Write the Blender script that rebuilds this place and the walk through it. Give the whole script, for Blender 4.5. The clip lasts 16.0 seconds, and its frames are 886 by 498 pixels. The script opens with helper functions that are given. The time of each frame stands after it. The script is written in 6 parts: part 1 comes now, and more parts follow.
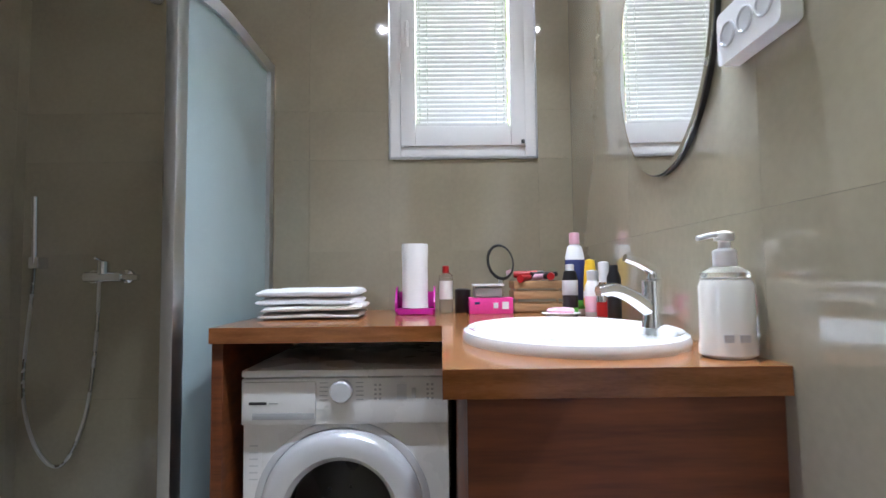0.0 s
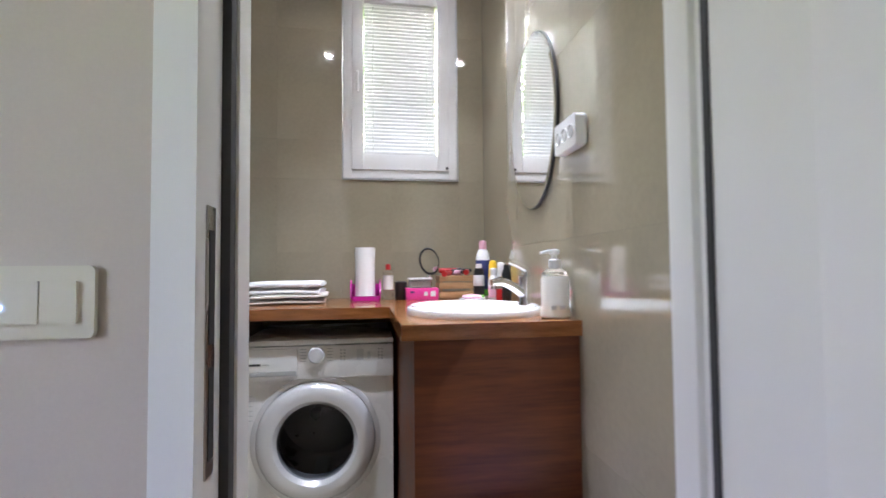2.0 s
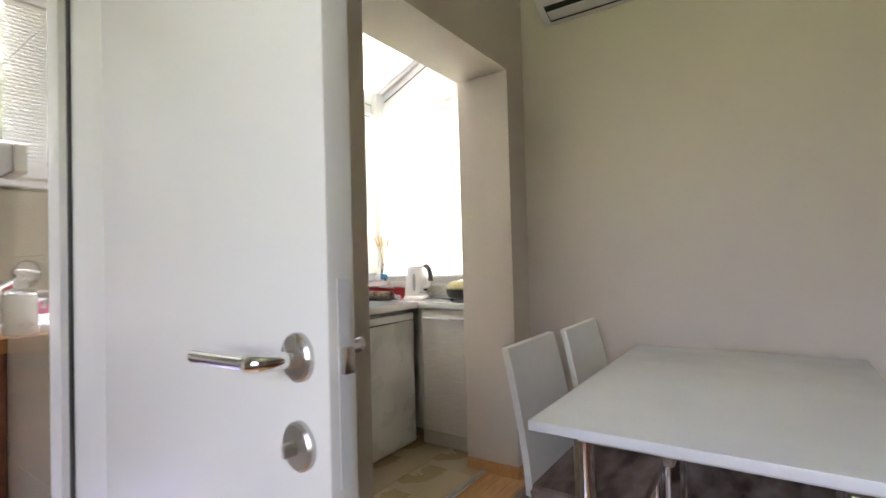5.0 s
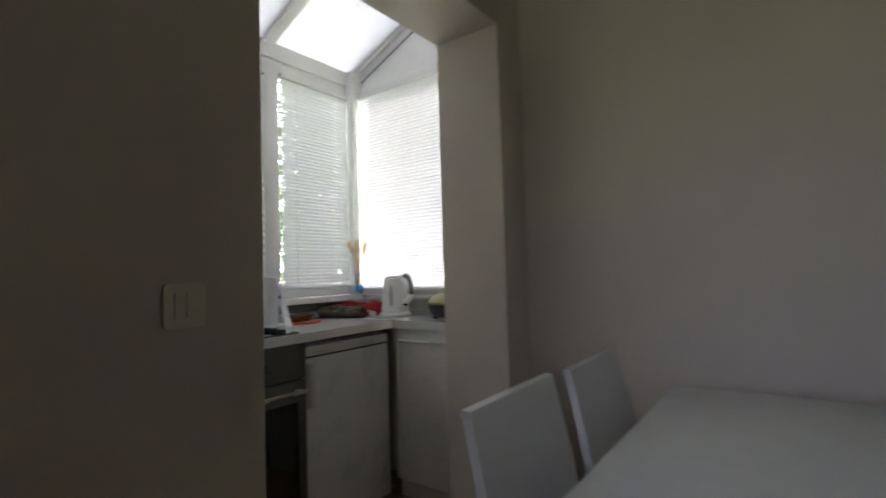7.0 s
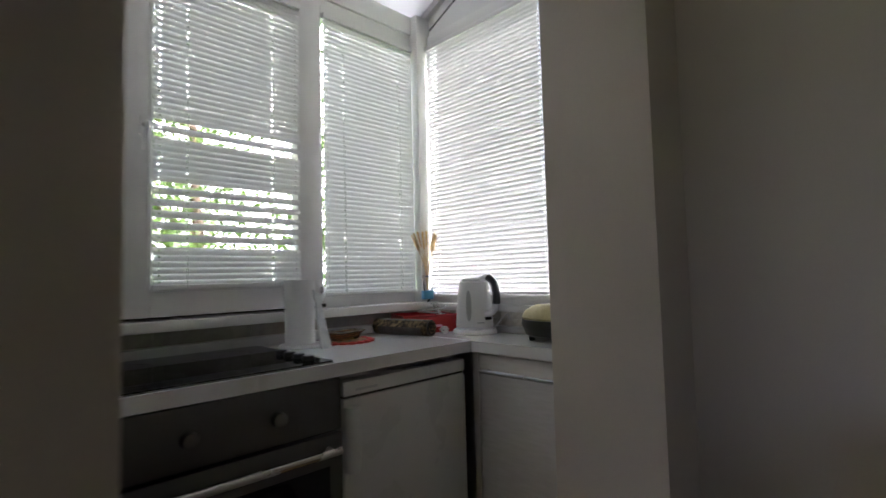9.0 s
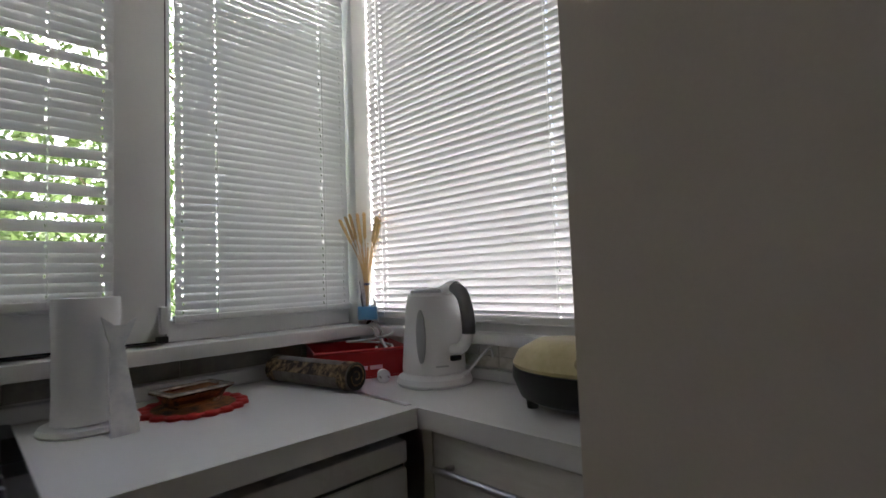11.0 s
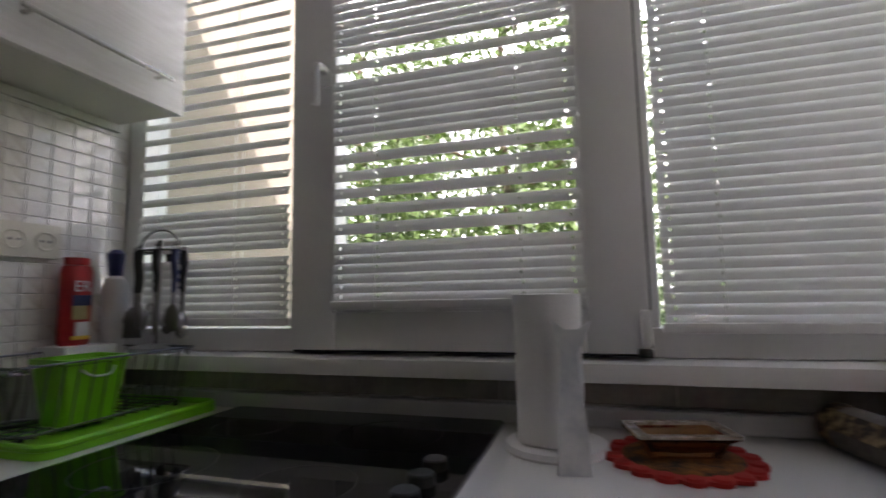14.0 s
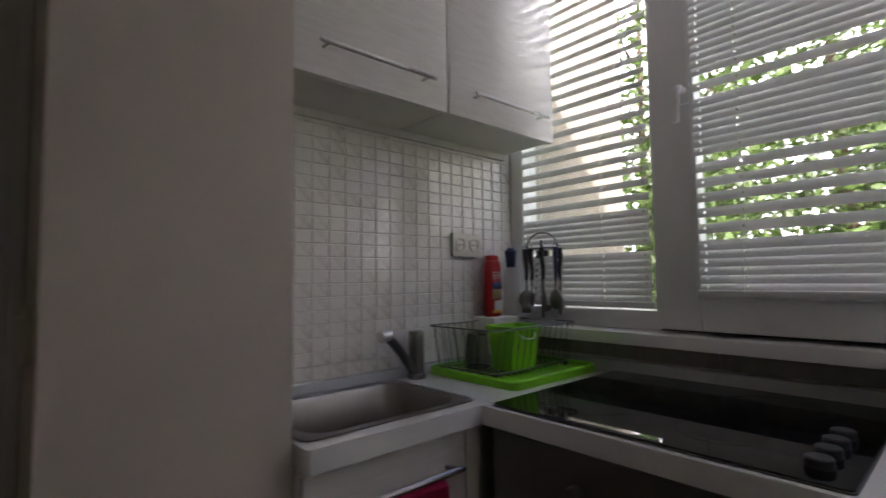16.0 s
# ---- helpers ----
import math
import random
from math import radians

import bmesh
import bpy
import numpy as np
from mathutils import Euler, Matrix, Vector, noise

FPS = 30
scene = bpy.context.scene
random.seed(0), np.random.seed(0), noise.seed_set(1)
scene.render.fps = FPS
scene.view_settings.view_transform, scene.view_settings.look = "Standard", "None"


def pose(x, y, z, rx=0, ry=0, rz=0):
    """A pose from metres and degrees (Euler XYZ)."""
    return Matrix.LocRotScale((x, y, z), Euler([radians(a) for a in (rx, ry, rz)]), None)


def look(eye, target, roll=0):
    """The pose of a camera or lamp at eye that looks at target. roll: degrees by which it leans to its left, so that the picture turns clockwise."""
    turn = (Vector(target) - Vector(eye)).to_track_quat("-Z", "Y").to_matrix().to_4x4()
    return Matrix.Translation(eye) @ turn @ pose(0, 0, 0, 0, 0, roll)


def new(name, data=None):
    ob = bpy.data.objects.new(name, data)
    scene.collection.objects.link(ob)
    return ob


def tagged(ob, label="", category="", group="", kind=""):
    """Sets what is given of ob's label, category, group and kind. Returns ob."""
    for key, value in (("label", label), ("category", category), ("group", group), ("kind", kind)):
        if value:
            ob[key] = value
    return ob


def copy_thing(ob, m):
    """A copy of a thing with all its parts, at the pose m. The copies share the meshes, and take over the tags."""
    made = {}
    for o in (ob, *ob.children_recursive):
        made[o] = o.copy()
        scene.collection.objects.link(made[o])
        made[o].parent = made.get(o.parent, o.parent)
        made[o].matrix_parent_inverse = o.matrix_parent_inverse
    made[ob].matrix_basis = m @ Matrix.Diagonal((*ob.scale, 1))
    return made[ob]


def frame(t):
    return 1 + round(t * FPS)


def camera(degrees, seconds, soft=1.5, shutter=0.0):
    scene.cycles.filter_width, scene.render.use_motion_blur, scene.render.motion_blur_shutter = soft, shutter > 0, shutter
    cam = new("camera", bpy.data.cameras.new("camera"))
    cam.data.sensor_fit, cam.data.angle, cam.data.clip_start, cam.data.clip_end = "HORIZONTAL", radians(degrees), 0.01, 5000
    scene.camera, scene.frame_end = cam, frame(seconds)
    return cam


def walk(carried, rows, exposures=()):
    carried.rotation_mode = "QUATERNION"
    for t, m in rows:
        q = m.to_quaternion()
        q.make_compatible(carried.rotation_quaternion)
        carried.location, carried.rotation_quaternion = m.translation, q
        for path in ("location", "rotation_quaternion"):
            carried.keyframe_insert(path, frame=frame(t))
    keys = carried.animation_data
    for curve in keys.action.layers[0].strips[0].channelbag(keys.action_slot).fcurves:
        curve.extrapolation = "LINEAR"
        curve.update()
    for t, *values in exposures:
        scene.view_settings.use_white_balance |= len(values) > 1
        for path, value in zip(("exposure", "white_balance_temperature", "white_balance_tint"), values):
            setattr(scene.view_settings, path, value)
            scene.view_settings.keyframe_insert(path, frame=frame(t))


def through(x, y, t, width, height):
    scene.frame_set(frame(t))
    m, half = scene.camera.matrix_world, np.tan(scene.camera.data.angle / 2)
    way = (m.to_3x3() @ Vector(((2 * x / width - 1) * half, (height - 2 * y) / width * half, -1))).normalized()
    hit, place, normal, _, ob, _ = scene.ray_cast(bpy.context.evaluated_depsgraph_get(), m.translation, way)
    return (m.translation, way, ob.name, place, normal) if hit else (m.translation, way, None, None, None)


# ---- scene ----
cam = camera(84.8, 16.0, shutter=0.5)

PATH = [
    (0, (0.105, 0.175, 1.096), (0.113, 2.172, 1.205), -0.6),
    (0.5, (0.08, 0.04, 1.105), (0.118, 2.037, 1.213), -0.5),
    (1, (0.051, -0.138, 1.106), (0.127, 1.858, 1.213), -0.1),
    (1.5, (0.025, -0.29, 1.115), (0.188, 1.701, 1.208), -0.1),
    (2, (0.011, -0.423, 1.111), (0.326, 1.551, 1.189), -0.5),
    (2.5, (-0.013, -0.572, 1.129), (0.513, 1.357, 1.173), -0.8),
    (3, (0.011, -0.739, 1.154), (0.762, 1.114, 1.162), -1.4),
    (3.5, (0.029, -0.882, 1.155), (1.085, 0.816, 1.154), -1.6),
    (4, (0.076, -0.95, 1.148), (1.445, 0.508, 1.16), -1.4),
    (4.5, (0.103, -1.012, 1.16), (1.715, 0.172, 1.17), -1.1),
    (6.8, (0.664, -0.87, 1.14), (2.353, 0.197, 1.225), -2.2),
    (7, (0.744, -0.834, 1.146), (2.357, 0.346, 1.233), -1.7),
    (7.5, (0.895, -0.743, 1.139), (2.336, 0.64, 1.234), -1.9),
    (8, (1.029, -0.587, 1.14), (2.387, 0.879, 1.239), -1.5),
    (8.5, (1.141, -0.458, 1.139), (2.497, 1.008, 1.236), -1.4),
    (9, (1.287, -0.342, 1.133), (2.69, 1.079, 1.246), -1.5),
    (9.5, (1.45, -0.217, 1.118), (2.941, 1.11, 1.248), -2.2),
    (12, (2.208, 0.318, 1.163), (3.318, 1.978, 1.289), -2.8),
    (12.5, (2.257, 0.386, 1.161), (3.028, 2.226, 1.301), -2.6),
    (13, (2.254, 0.433, 1.169), (2.569, 2.404, 1.294), -1.6),
    (13.5, (2.239, 0.459, 1.152), (2.047, 2.443, 1.31), -1.4),
    (14, (2.197, 0.449, 1.131), (1.62, 2.353, 1.333), -1.1),
    (14.5, (2.141, 0.398, 1.137), (1.294, 2.2, 1.327), -1.0),
    (15, (2.114, 0.3, 1.14), (1.036, 1.975, 1.318), -0.8),
    (15.5, (2.13, 0.198, 1.151), (0.837, 1.717, 1.301), -0.7),
    (16, (2.15, 0.102, 1.165), (0.663, 1.434, 1.287), -0.8),
]
walk(cam, [(t, look(eye, target, roll)) for t, eye, target, roll in PATH],
     [(0.0, 4.3, 5950, 15), (1.5, 4.45, 6150, 18), (2.5, 4.35, 6250, 18), (3.6, 4.45, 6450, 17), (4.7, 4.75, 6650, 18), (6.6, 3.3, 6000, 18), (7.5, 3.1, 6000, 18), (9.5, 2.75, 5950, 20), (12.0, 2.15, 6150, 22), (13.0, 2.1, 6150, 24), (14.0, 2.1, 6200, 27), (16.0, 2.2, 6150, 28)])

# ---- world, sun, lamps ----
SUN_UP, SUN_AT = 42, 142
world = bpy.data.worlds.new("sky")
scene.world = world
world.use_nodes = True
wn = world.node_tree.nodes
sky = wn.new("ShaderNodeTexSky")
sky.sky_type = "NISHITA"
sky.sun_disc = False
sky.sun_elevation = radians(SUN_UP)
sky.sun_rotation = radians(SUN_AT)
world.node_tree.links.new(sky.outputs[0], wn["Background"].inputs[0])
wn["Background"].inputs[1].default_value = 0.15
sky.dust_density, sky.air_density = 6.0, 0.8


def sun_lamp():
    data = bpy.data.lights.new("sun", "SUN")
    data.energy, data.angle, data.color = 4.0, radians(0.6), (1.0, 0.95, 0.88)
    ob = new("sun", data)
    d = Vector((math.sin(radians(SUN_AT)) * math.cos(radians(SUN_UP)), math.cos(radians(SUN_AT)) * math.cos(radians(SUN_UP)), math.sin(radians(SUN_UP))))
    ob.matrix_world = look(tuple(d * 20), (0, 0, 0))


def area_lamp(name, eye, target, sx, sy, watts, colour=(1, 1, 1)):
    data = bpy.data.lights.new(name, "AREA")
    data.shape, data.size, data.size_y, data.energy, data.color = "RECTANGLE", sx, sy, watts, colour
    ob = new(name, data)
    ob.matrix_world = look(eye, target)
    return ob


sun_lamp()
# Added lamp for daylight from an unseen window, inferred from the lit east wall.
area_lamp("unseen_window_light", (-1.55, -1.32, 1.55), (1.0, -1.32, 1.40), 1.2, 1.4, 0.36, (1.0, 0.90, 0.80)).data.spread = radians(112)

# ---- materials ----


def mat(name, colour, rough=0.5, metal=0.0, vary=0.08, scale=6.0, fine=120.0, bump=0.05, coat=0.0, second=None, mask=0.5, trans=0.0, stretch=(1, 1, 1), sheen=0.0, objrand=0.0):
    m = bpy.data.materials.new(name)
    m.use_nodes = True
    n, l = m.node_tree.nodes, m.node_tree.links
    b = n["Principled BSDF"]
    co = n.new("ShaderNodeTexCoord")
    mp = n.new("ShaderNodeMapping")
    mp.inputs["Scale"].default_value = stretch
    l.new(co.outputs["Object"], mp.inputs[0])
    big = n.new("ShaderNodeTexNoise")
    big.inputs["Scale"].default_value = scale
    big.inputs["Detail"].default_value = 4
    small = n.new("ShaderNodeTexNoise")
    small.inputs["Scale"].default_value = fine
    small.inputs["Detail"].default_value = 3
    l.new(mp.outputs[0], big.inputs["Vector"])
    l.new(mp.outputs[0], small.inputs["Vector"])
    ramp = n.new("ShaderNodeValToRGB")
    lo = [max(0, c * (1 - vary)) for c in colour]
    hi = [min(1, c * (1 + vary)) for c in colour]
    if second:
        lo, hi = colour, second
    ramp.color_ramp.elements[0].color, ramp.color_ramp.elements[1].color = (*lo, 1), (*hi, 1)
    ramp.color_ramp.elements[0].position, ramp.color_ramp.elements[1].position = mask - 0.2, mask + 0.2
    mix = n.new("ShaderNodeMath")
    mix.operation = "MULTIPLY_ADD"
    l.new(small.outputs[0], mix.inputs[0])
    mix.inputs[1].default_value = 0.35
    l.new(big.outputs[0], mix.inputs[2])
    sub = n.new("ShaderNodeMath")
    sub.operation = "SUBTRACT"
    l.new(mix.outputs[0], sub.inputs[0])
    sub.inputs[1].default_value = 0.175
    last = sub
    if objrand:
        info = n.new("ShaderNodeObjectInfo")
        add = n.new("ShaderNodeMath")
        add.operation = "MULTIPLY_ADD"
        l.new(info.outputs["Random"], add.inputs[0])
        add.inputs[1].default_value = objrand
        l.new(sub.outputs[0], add.inputs[2])
        last = add
    l.new(last.outputs[0], ramp.inputs[0])
    l.new(ramp.outputs[0], b.inputs["Base Color"])
    b.inputs["Metallic"].default_value = metal
    rr = n.new("ShaderNodeMapRange")
    rr.inputs["To Min"].default_value = max(0.02, rough * 0.8)
    rr.inputs["To Max"].default_value = min(1, rough * 1.2)
    l.new(big.outputs[0], rr.inputs[0])
    l.new(rr.outputs[0], b.inputs["Roughness"])
    b.inputs["Coat Weight"].default_value = coat
    b.inputs["Coat Roughness"].default_value = 0.06
    b.inputs["Sheen Weight"].default_value = sheen
    b.inputs["Transmission Weight"].default_value = trans
    if bump:
        bp = n.new("ShaderNodeBump")
        bp.inputs["Strength"].default_value = bump
        bp.inputs["Distance"].default_value = 0.004
        l.new(last.outputs[0], bp.inputs["Height"])
        l.new(bp.outputs[0], b.inputs["Normal"])
    return m


def clear(name, tint=(1, 1, 1), rough=0.0, ior=1.45):
    m = mat(name, tint, max(rough, 0.02), vary=0.0, bump=0, trans=1.0)
    m.node_tree.nodes["Principled BSDF"].inputs["IOR"].default_value = ior
    return m


def pane_glass(name, tint=(0.96, 0.98, 0.97)):
    """Thin window glass: see-through with a gloss that grows at grazing angles."""
    m = bpy.data.materials.new(name)
    m.use_nodes = True
    n, l = m.node_tree.nodes, m.node_tree.links
    n.remove(n["Principled BSDF"])
    t, g, f, x = n.new("ShaderNodeBsdfTransparent"), n.new("ShaderNodeBsdfGlossy"), n.new("ShaderNodeLayerWeight"), n.new("ShaderNodeMixShader")
    t.inputs[0].default_value = (*tint, 1)
    g.inputs["Roughness"].default_value = 0.02
    f.inputs["Blend"].default_value = 0.5
    pw, sc = n.new("ShaderNodeMath"), n.new("ShaderNodeMath")
    pw.operation, pw.inputs[1].default_value = "POWER", 4.0
    sc.operation, sc.inputs[1].default_value, sc.inputs[2].default_value = "MULTIPLY_ADD", 0.6, 0.03
    l.new(f.outputs["Facing"], pw.inputs[0])
    l.new(pw.outputs[0], sc.inputs[0])
    l.new(sc.outputs[0], x.inputs[0])
    l.new(t.outputs[0], x.inputs[1])
    l.new(g.outputs[0], x.inputs[2])
    l.new(x.outputs[0], n["Material Output"].inputs[0])
    return m


def sheet(name, colour, through, rough=0.5):
    """A thin sheet that lets part of the light through, diffused."""
    m = mat(name, colour, rough, vary=0.04, bump=0.02)
    n, l = m.node_tree.nodes, m.node_tree.links
    t, x = n.new("ShaderNodeBsdfTranslucent"), n.new("ShaderNodeMixShader")
    t.inputs[0].default_value = (*colour, 1)
    x.inputs[0].default_value = through
    l.new(n["Principled BSDF"].outputs[0], x.inputs[1])
    l.new(t.outputs[0], x.inputs[2])
    l.new(x.outputs[0], n["Material Output"].inputs[0])
    return m


M = {}
M["wall"] = mat("wall_paint", (0.61, 0.545, 0.48), 0.85, vary=0.04, scale=1.2, fine=220, bump=0.06)
M["ceil"] = mat("ceiling_paint", (0.8, 0.79, 0.77), 0.9, vary=0.03, scale=1.5, fine=150)
M["bathtile"] = mat("taupe_tile", (0.33, 0.29, 0.205), 0.02, vary=0.10, scale=2.2, fine=60, bump=0.001, coat=0.6)
bt = M["bathtile"].node_tree.nodes["Principled BSDF"]
bt.inputs["IOR"].default_value, bt.inputs["Coat Weight"].default_value = 1.75, 1.0
M["grout"] = mat("grout", (0.33, 0.29, 0.215), 0.8, vary=0.1)
M["bathfloor"] = mat("bath_floor_tile", (0.34, 0.30, 0.23), 0.3, vary=0.1, scale=3)
M["door"] = mat("white_door", (0.70, 0.69, 0.66), 0.32, vary=0.015, scale=2, fine=200, bump=0.01)
M["seal"] = mat("dark_seal", (0.03, 0.03, 0.03), 0.6)
M["steel"] = mat("brushed_steel", (0.55, 0.53, 0.50), 0.28, 1.0, vary=0.05, fine=250, bump=0.01)
M["chrome"] = mat("chrome", (0.82, 0.83, 0.85), 0.06, 1.0, vary=0.02, bump=0)
M["alu"] = mat("aluminium", (0.62, 0.64, 0.66), 0.3, 1.0, vary=0.04, bump=0.01)
M["frosted"] = sheet("frosted_glass", (0.55, 0.68, 0.70), 0.35, 0.25)
M["wood"] = mat("cherry_wood", (0.085, 0.020, 0.005), 0.46, second=(0.19, 0.055, 0.014), scale=3, fine=18, bump=0.01, stretch=(0.8, 3, 10))
M["woodtop"] = mat("worktop_wood", (0.19, 0.062, 0.016), 0.20, second=(0.33, 0.125, 0.036), scale=5, fine=50, bump=0.02, stretch=(1.5, 10, 10), coat=0.35)
M["enamel"] = mat("white_enamel", (0.78, 0.78, 0.77), 0.28, vary=0.02, bump=0)
M["sinksteel"] = mat("sink_steel", (0.24, 0.225, 0.21), 0.30, 1.0, vary=0.06, fine=250, bump=0.01)
M["ceramic"] = mat("ceramic", (0.84, 0.84, 0.84), 0.07, vary=0.01, bump=0, coat=0.5)
M["silver"] = mat("silver_white_plastic", (0.70, 0.71, 0.73), 0.22, 0.25, vary=0.02, bump=0)
M["wire"] = mat("dark_steel_wire", (0.16, 0.155, 0.15), 0.35, 0.8, vary=0.05, bump=0)
M["grey"] = mat("grey_plastic", (0.42, 0.43, 0.44), 0.35, vary=0.04)
M["lgrey"] = mat("light_grey_plastic", (0.60, 0.61, 0.62), 0.35, vary=0.04)
M["black"] = mat("black_plastic", (0.012, 0.012, 0.013), 0.35, vary=0.1)
M["catgrey"] = mat("grey_marbled_plastic", (0.50, 0.53, 0.57), 0.35, second=(0.72, 0.73, 0.74), scale=25, fine=120)
M["dgrey"] = mat("dark_grey_plastic", (0.09, 0.092, 0.10), 0.4, vary=0.05)
# Near-black painted on slots, holes and hollows for the shade inside them.
M["dark"] = mat("void_shade", (0.02, 0.018, 0.016), 0.8)
M["blackglass"] = mat("black_glass", (0.004, 0.004, 0.005), 0.03, vary=0.1, bump=0, coat=0.0)
M["upvc"] = mat("white_upvc", (0.80, 0.80, 0.79), 0.30, vary=0.02, bump=0.01)
M["slat"] = sheet("blind_slat", (0.82, 0.82, 0.82), 0.23, 0.4)
M["bathslat"] = sheet("bath_blind_slat", (0.80, 0.80, 0.80), 0.05, 0.4)
M["cord"] = sheet("blind_cord", (0.86, 0.86, 0.85), 0.5, 0.8)
M["glass"] = pane_glass("window_glass")
M["porthole"] = pane_glass("porthole_glass", (0.58, 0.59, 0.61))
M["roofsheet"] = sheet("roof_sheet", (0.86, 0.87, 0.87), 0.24, 0.3)
M["ply"] = mat("cream_switch", (0.66, 0.62, 0.51), 0.4, vary=0.02)
M["whiteplastic"] = mat("white_plastic", (0.79, 0.79, 0.79), 0.3, vary=0.02, bump=0)
M["paper"] = mat("paper_towel", (0.84, 0.84, 0.84), 0.95, vary=0.04, fine=180, bump=0.25)
M["towel"] = mat("white_towel", (0.78, 0.78, 0.80), 1.0, vary=0.06, fine=320, bump=0.5, sheen=0.3)
M["towelgrey"] = mat("grey_white_towel", (0.60, 0.57, 0.53), 1.0, vary=0.08, fine=320, bump=0.5, sheen=0.3)
M["magenta"] = mat("magenta_plastic", (0.50, 0.02, 0.28), 0.25, vary=0.05)
M["pink"] = mat("pink_card", (0.80, 0.06, 0.32), 0.4, vary=0.1)
M["soappink"] = mat("pink_soap", (0.85, 0.50, 0.62), 0.35, vary=0.05)
M["red"] = mat("red_plastic", (0.45, 0.015, 0.015), 0.35, vary=0.1)
M["yellow"] = mat("yellow_plastic", (0.85, 0.55, 0.04), 0.35)
M["green"] = mat("bright_green_plastic", (0.20, 0.60, 0.01), 0.32, vary=0.05)
M["greenlab"] = mat("green_label", (0.12, 0.42, 0.05), 0.4)
M["blue"] = mat("blue_plastic", (0.10, 0.35, 0.62), 0.35)
M["navy"] = mat("navy", (0.03, 0.04, 0.13), 0.4)
M["clearp"] = clear("clear_plastic", (0.95, 0.95, 0.95), 0.08)
M["soapliq"] = mat("milky_soap", (0.80, 0.78, 0.72), 0.15, vary=0.02, bump=0, coat=0.4)
M["crate"] = mat("pale_wood", (0.36, 0.20, 0.09), 0.6, second=(0.50, 0.31, 0.15), stretch=(2, 12, 12), scale=6)
M["mirror"] = mat("mirror_silver", (0.93, 0.94, 0.94), 0.01, 1.0, vary=0.0, bump=0)
M["lilac"] = mat("lilac_plush", (0.50, 0.42, 0.80), 1.0, vary=0.08, fine=260, bump=0.5, sheen=0.5)
M["counter"] = mat("white_worktop", (0.80, 0.80, 0.79), 0.12, vary=0.02, bump=0, coat=0.3)
M["cabdoor"] = mat("whitewashed_wood", (0.70, 0.68, 0.64), 0.3, second=(0.78, 0.76, 0.73), scale=4, fine=30, bump=0.05, stretch=(1, 3, 26), coat=0.2)
M["cabbody"] = mat("cabinet_white", (0.70, 0.68, 0.63), 0.5, vary=0.02)
M["ovensteel"] = mat("oven_panel", (0.13, 0.125, 0.115), 0.35, 0.7, vary=0.06)
M["mosaic"] = mat("marble_mosaic", (0.54, 0.49, 0.41), 0.10, second=(0.82, 0.79, 0.73), scale=26, fine=70, bump=0.02, mask=0.46, objrand=0.34)
M["mosaicgrout"] = mat("mosaic_grout", (0.80, 0.78, 0.74), 0.8)
M["chairwhite"] = mat("white_leatherette", (0.74, 0.73, 0.71), 0.4, vary=0.03, scale=8, fine=400, bump=0.12)
M["tabletop"] = mat("white_tabletop", (0.78, 0.79, 0.80), 0.22, vary=0.02, bump=0)
M["parquet"] = mat("oak_parquet", (0.40, 0.20, 0.075), 0.35, second=(0.55, 0.30, 0.12), stretch=(2, 14, 14), scale=4, objrand=0.2, coat=0.2)
M["floortile"] = mat("beige_floor_tile", (0.46, 0.36, 0.21), 0.28, vary=0.06, scale=3, objrand=0.05)
M["rug"] = mat("brown_rug", (0.085, 0.045, 0.034), 1.0, second=(0.50, 0.40, 0.34), scale=3.2, fine=260, bump=0.6, mask=0.57, stretch=(1, 2.6, 2.6))
M["straw"] = mat("dry_straw", (0.66, 0.46, 0.22), 0.9, vary=0.2, fine=200, bump=0.2)
M["doily"] = mat("red_crochet", (0.36, 0.02, 0.014), 1.0, vary=0.2, fine=300, bump=0.6)
M["doilymid"] = mat("brown_crochet", (0.022, 0.014, 0.008), 1.0, second=(0.30, 0.12, 0.02), fine=300, scale=48, bump=0.6, mask=0.56)
M["fabric"] = mat("gold_brown_fabric", (0.035, 0.022, 0.014), 0.9, second=(0.46, 0.33, 0.17), scale=60, fine=200, bump=0.3, mask=0.60)
M["cream"] = mat("cream_mottled_plastic", (0.52, 0.45, 0.23), 0.4, second=(0.38, 0.31, 0.13), scale=14, fine=90, bump=0.08)
M["concrete"] = mat("dusty_stone", (0.30, 0.28, 0.25), 0.8, second=(0.44, 0.42, 0.38), scale=14, fine=90, bump=0.2)
M["facade"] = mat("beige_facade", (0.31, 0.27, 0.21), 0.9, vary=0.08, scale=0.8, fine=12, bump=0.1)
M["rollgrey"] = mat("grey_brown_mat", (0.09, 0.075, 0.06), 0.8, second=(0.19, 0.17, 0.15), scale=20, fine=160, bump=0.2)
M["leaf"] = sheet("leaf", (0.085, 0.14, 0.03), 0.35, 0.5)
M["bark"] = mat("bark", (0.09, 0.06, 0.04), 0.95, vary=0.3, scale=4, fine=40, bump=0.8)
M["grass"] = mat("grass_ground", (0.07, 0.11, 0.03), 1.0, vary=0.3, scale=0.7, fine=9)
M["whitewall"] = mat("white_render", (0.78, 0.77, 0.74), 0.85, vary=0.03, scale=1.5)
M["lampglow"] = mat("lamp_glow", (1, 1, 1), 0.5, bump=0)
gb = M["lampglow"].node_tree.nodes["Principled BSDF"]
gb.inputs["Emission Color"].default_value, gb.inputs["Emission Strength"].default_value = (0.93, 0.97, 1.0, 1), 20.0

# ---- building helpers ----


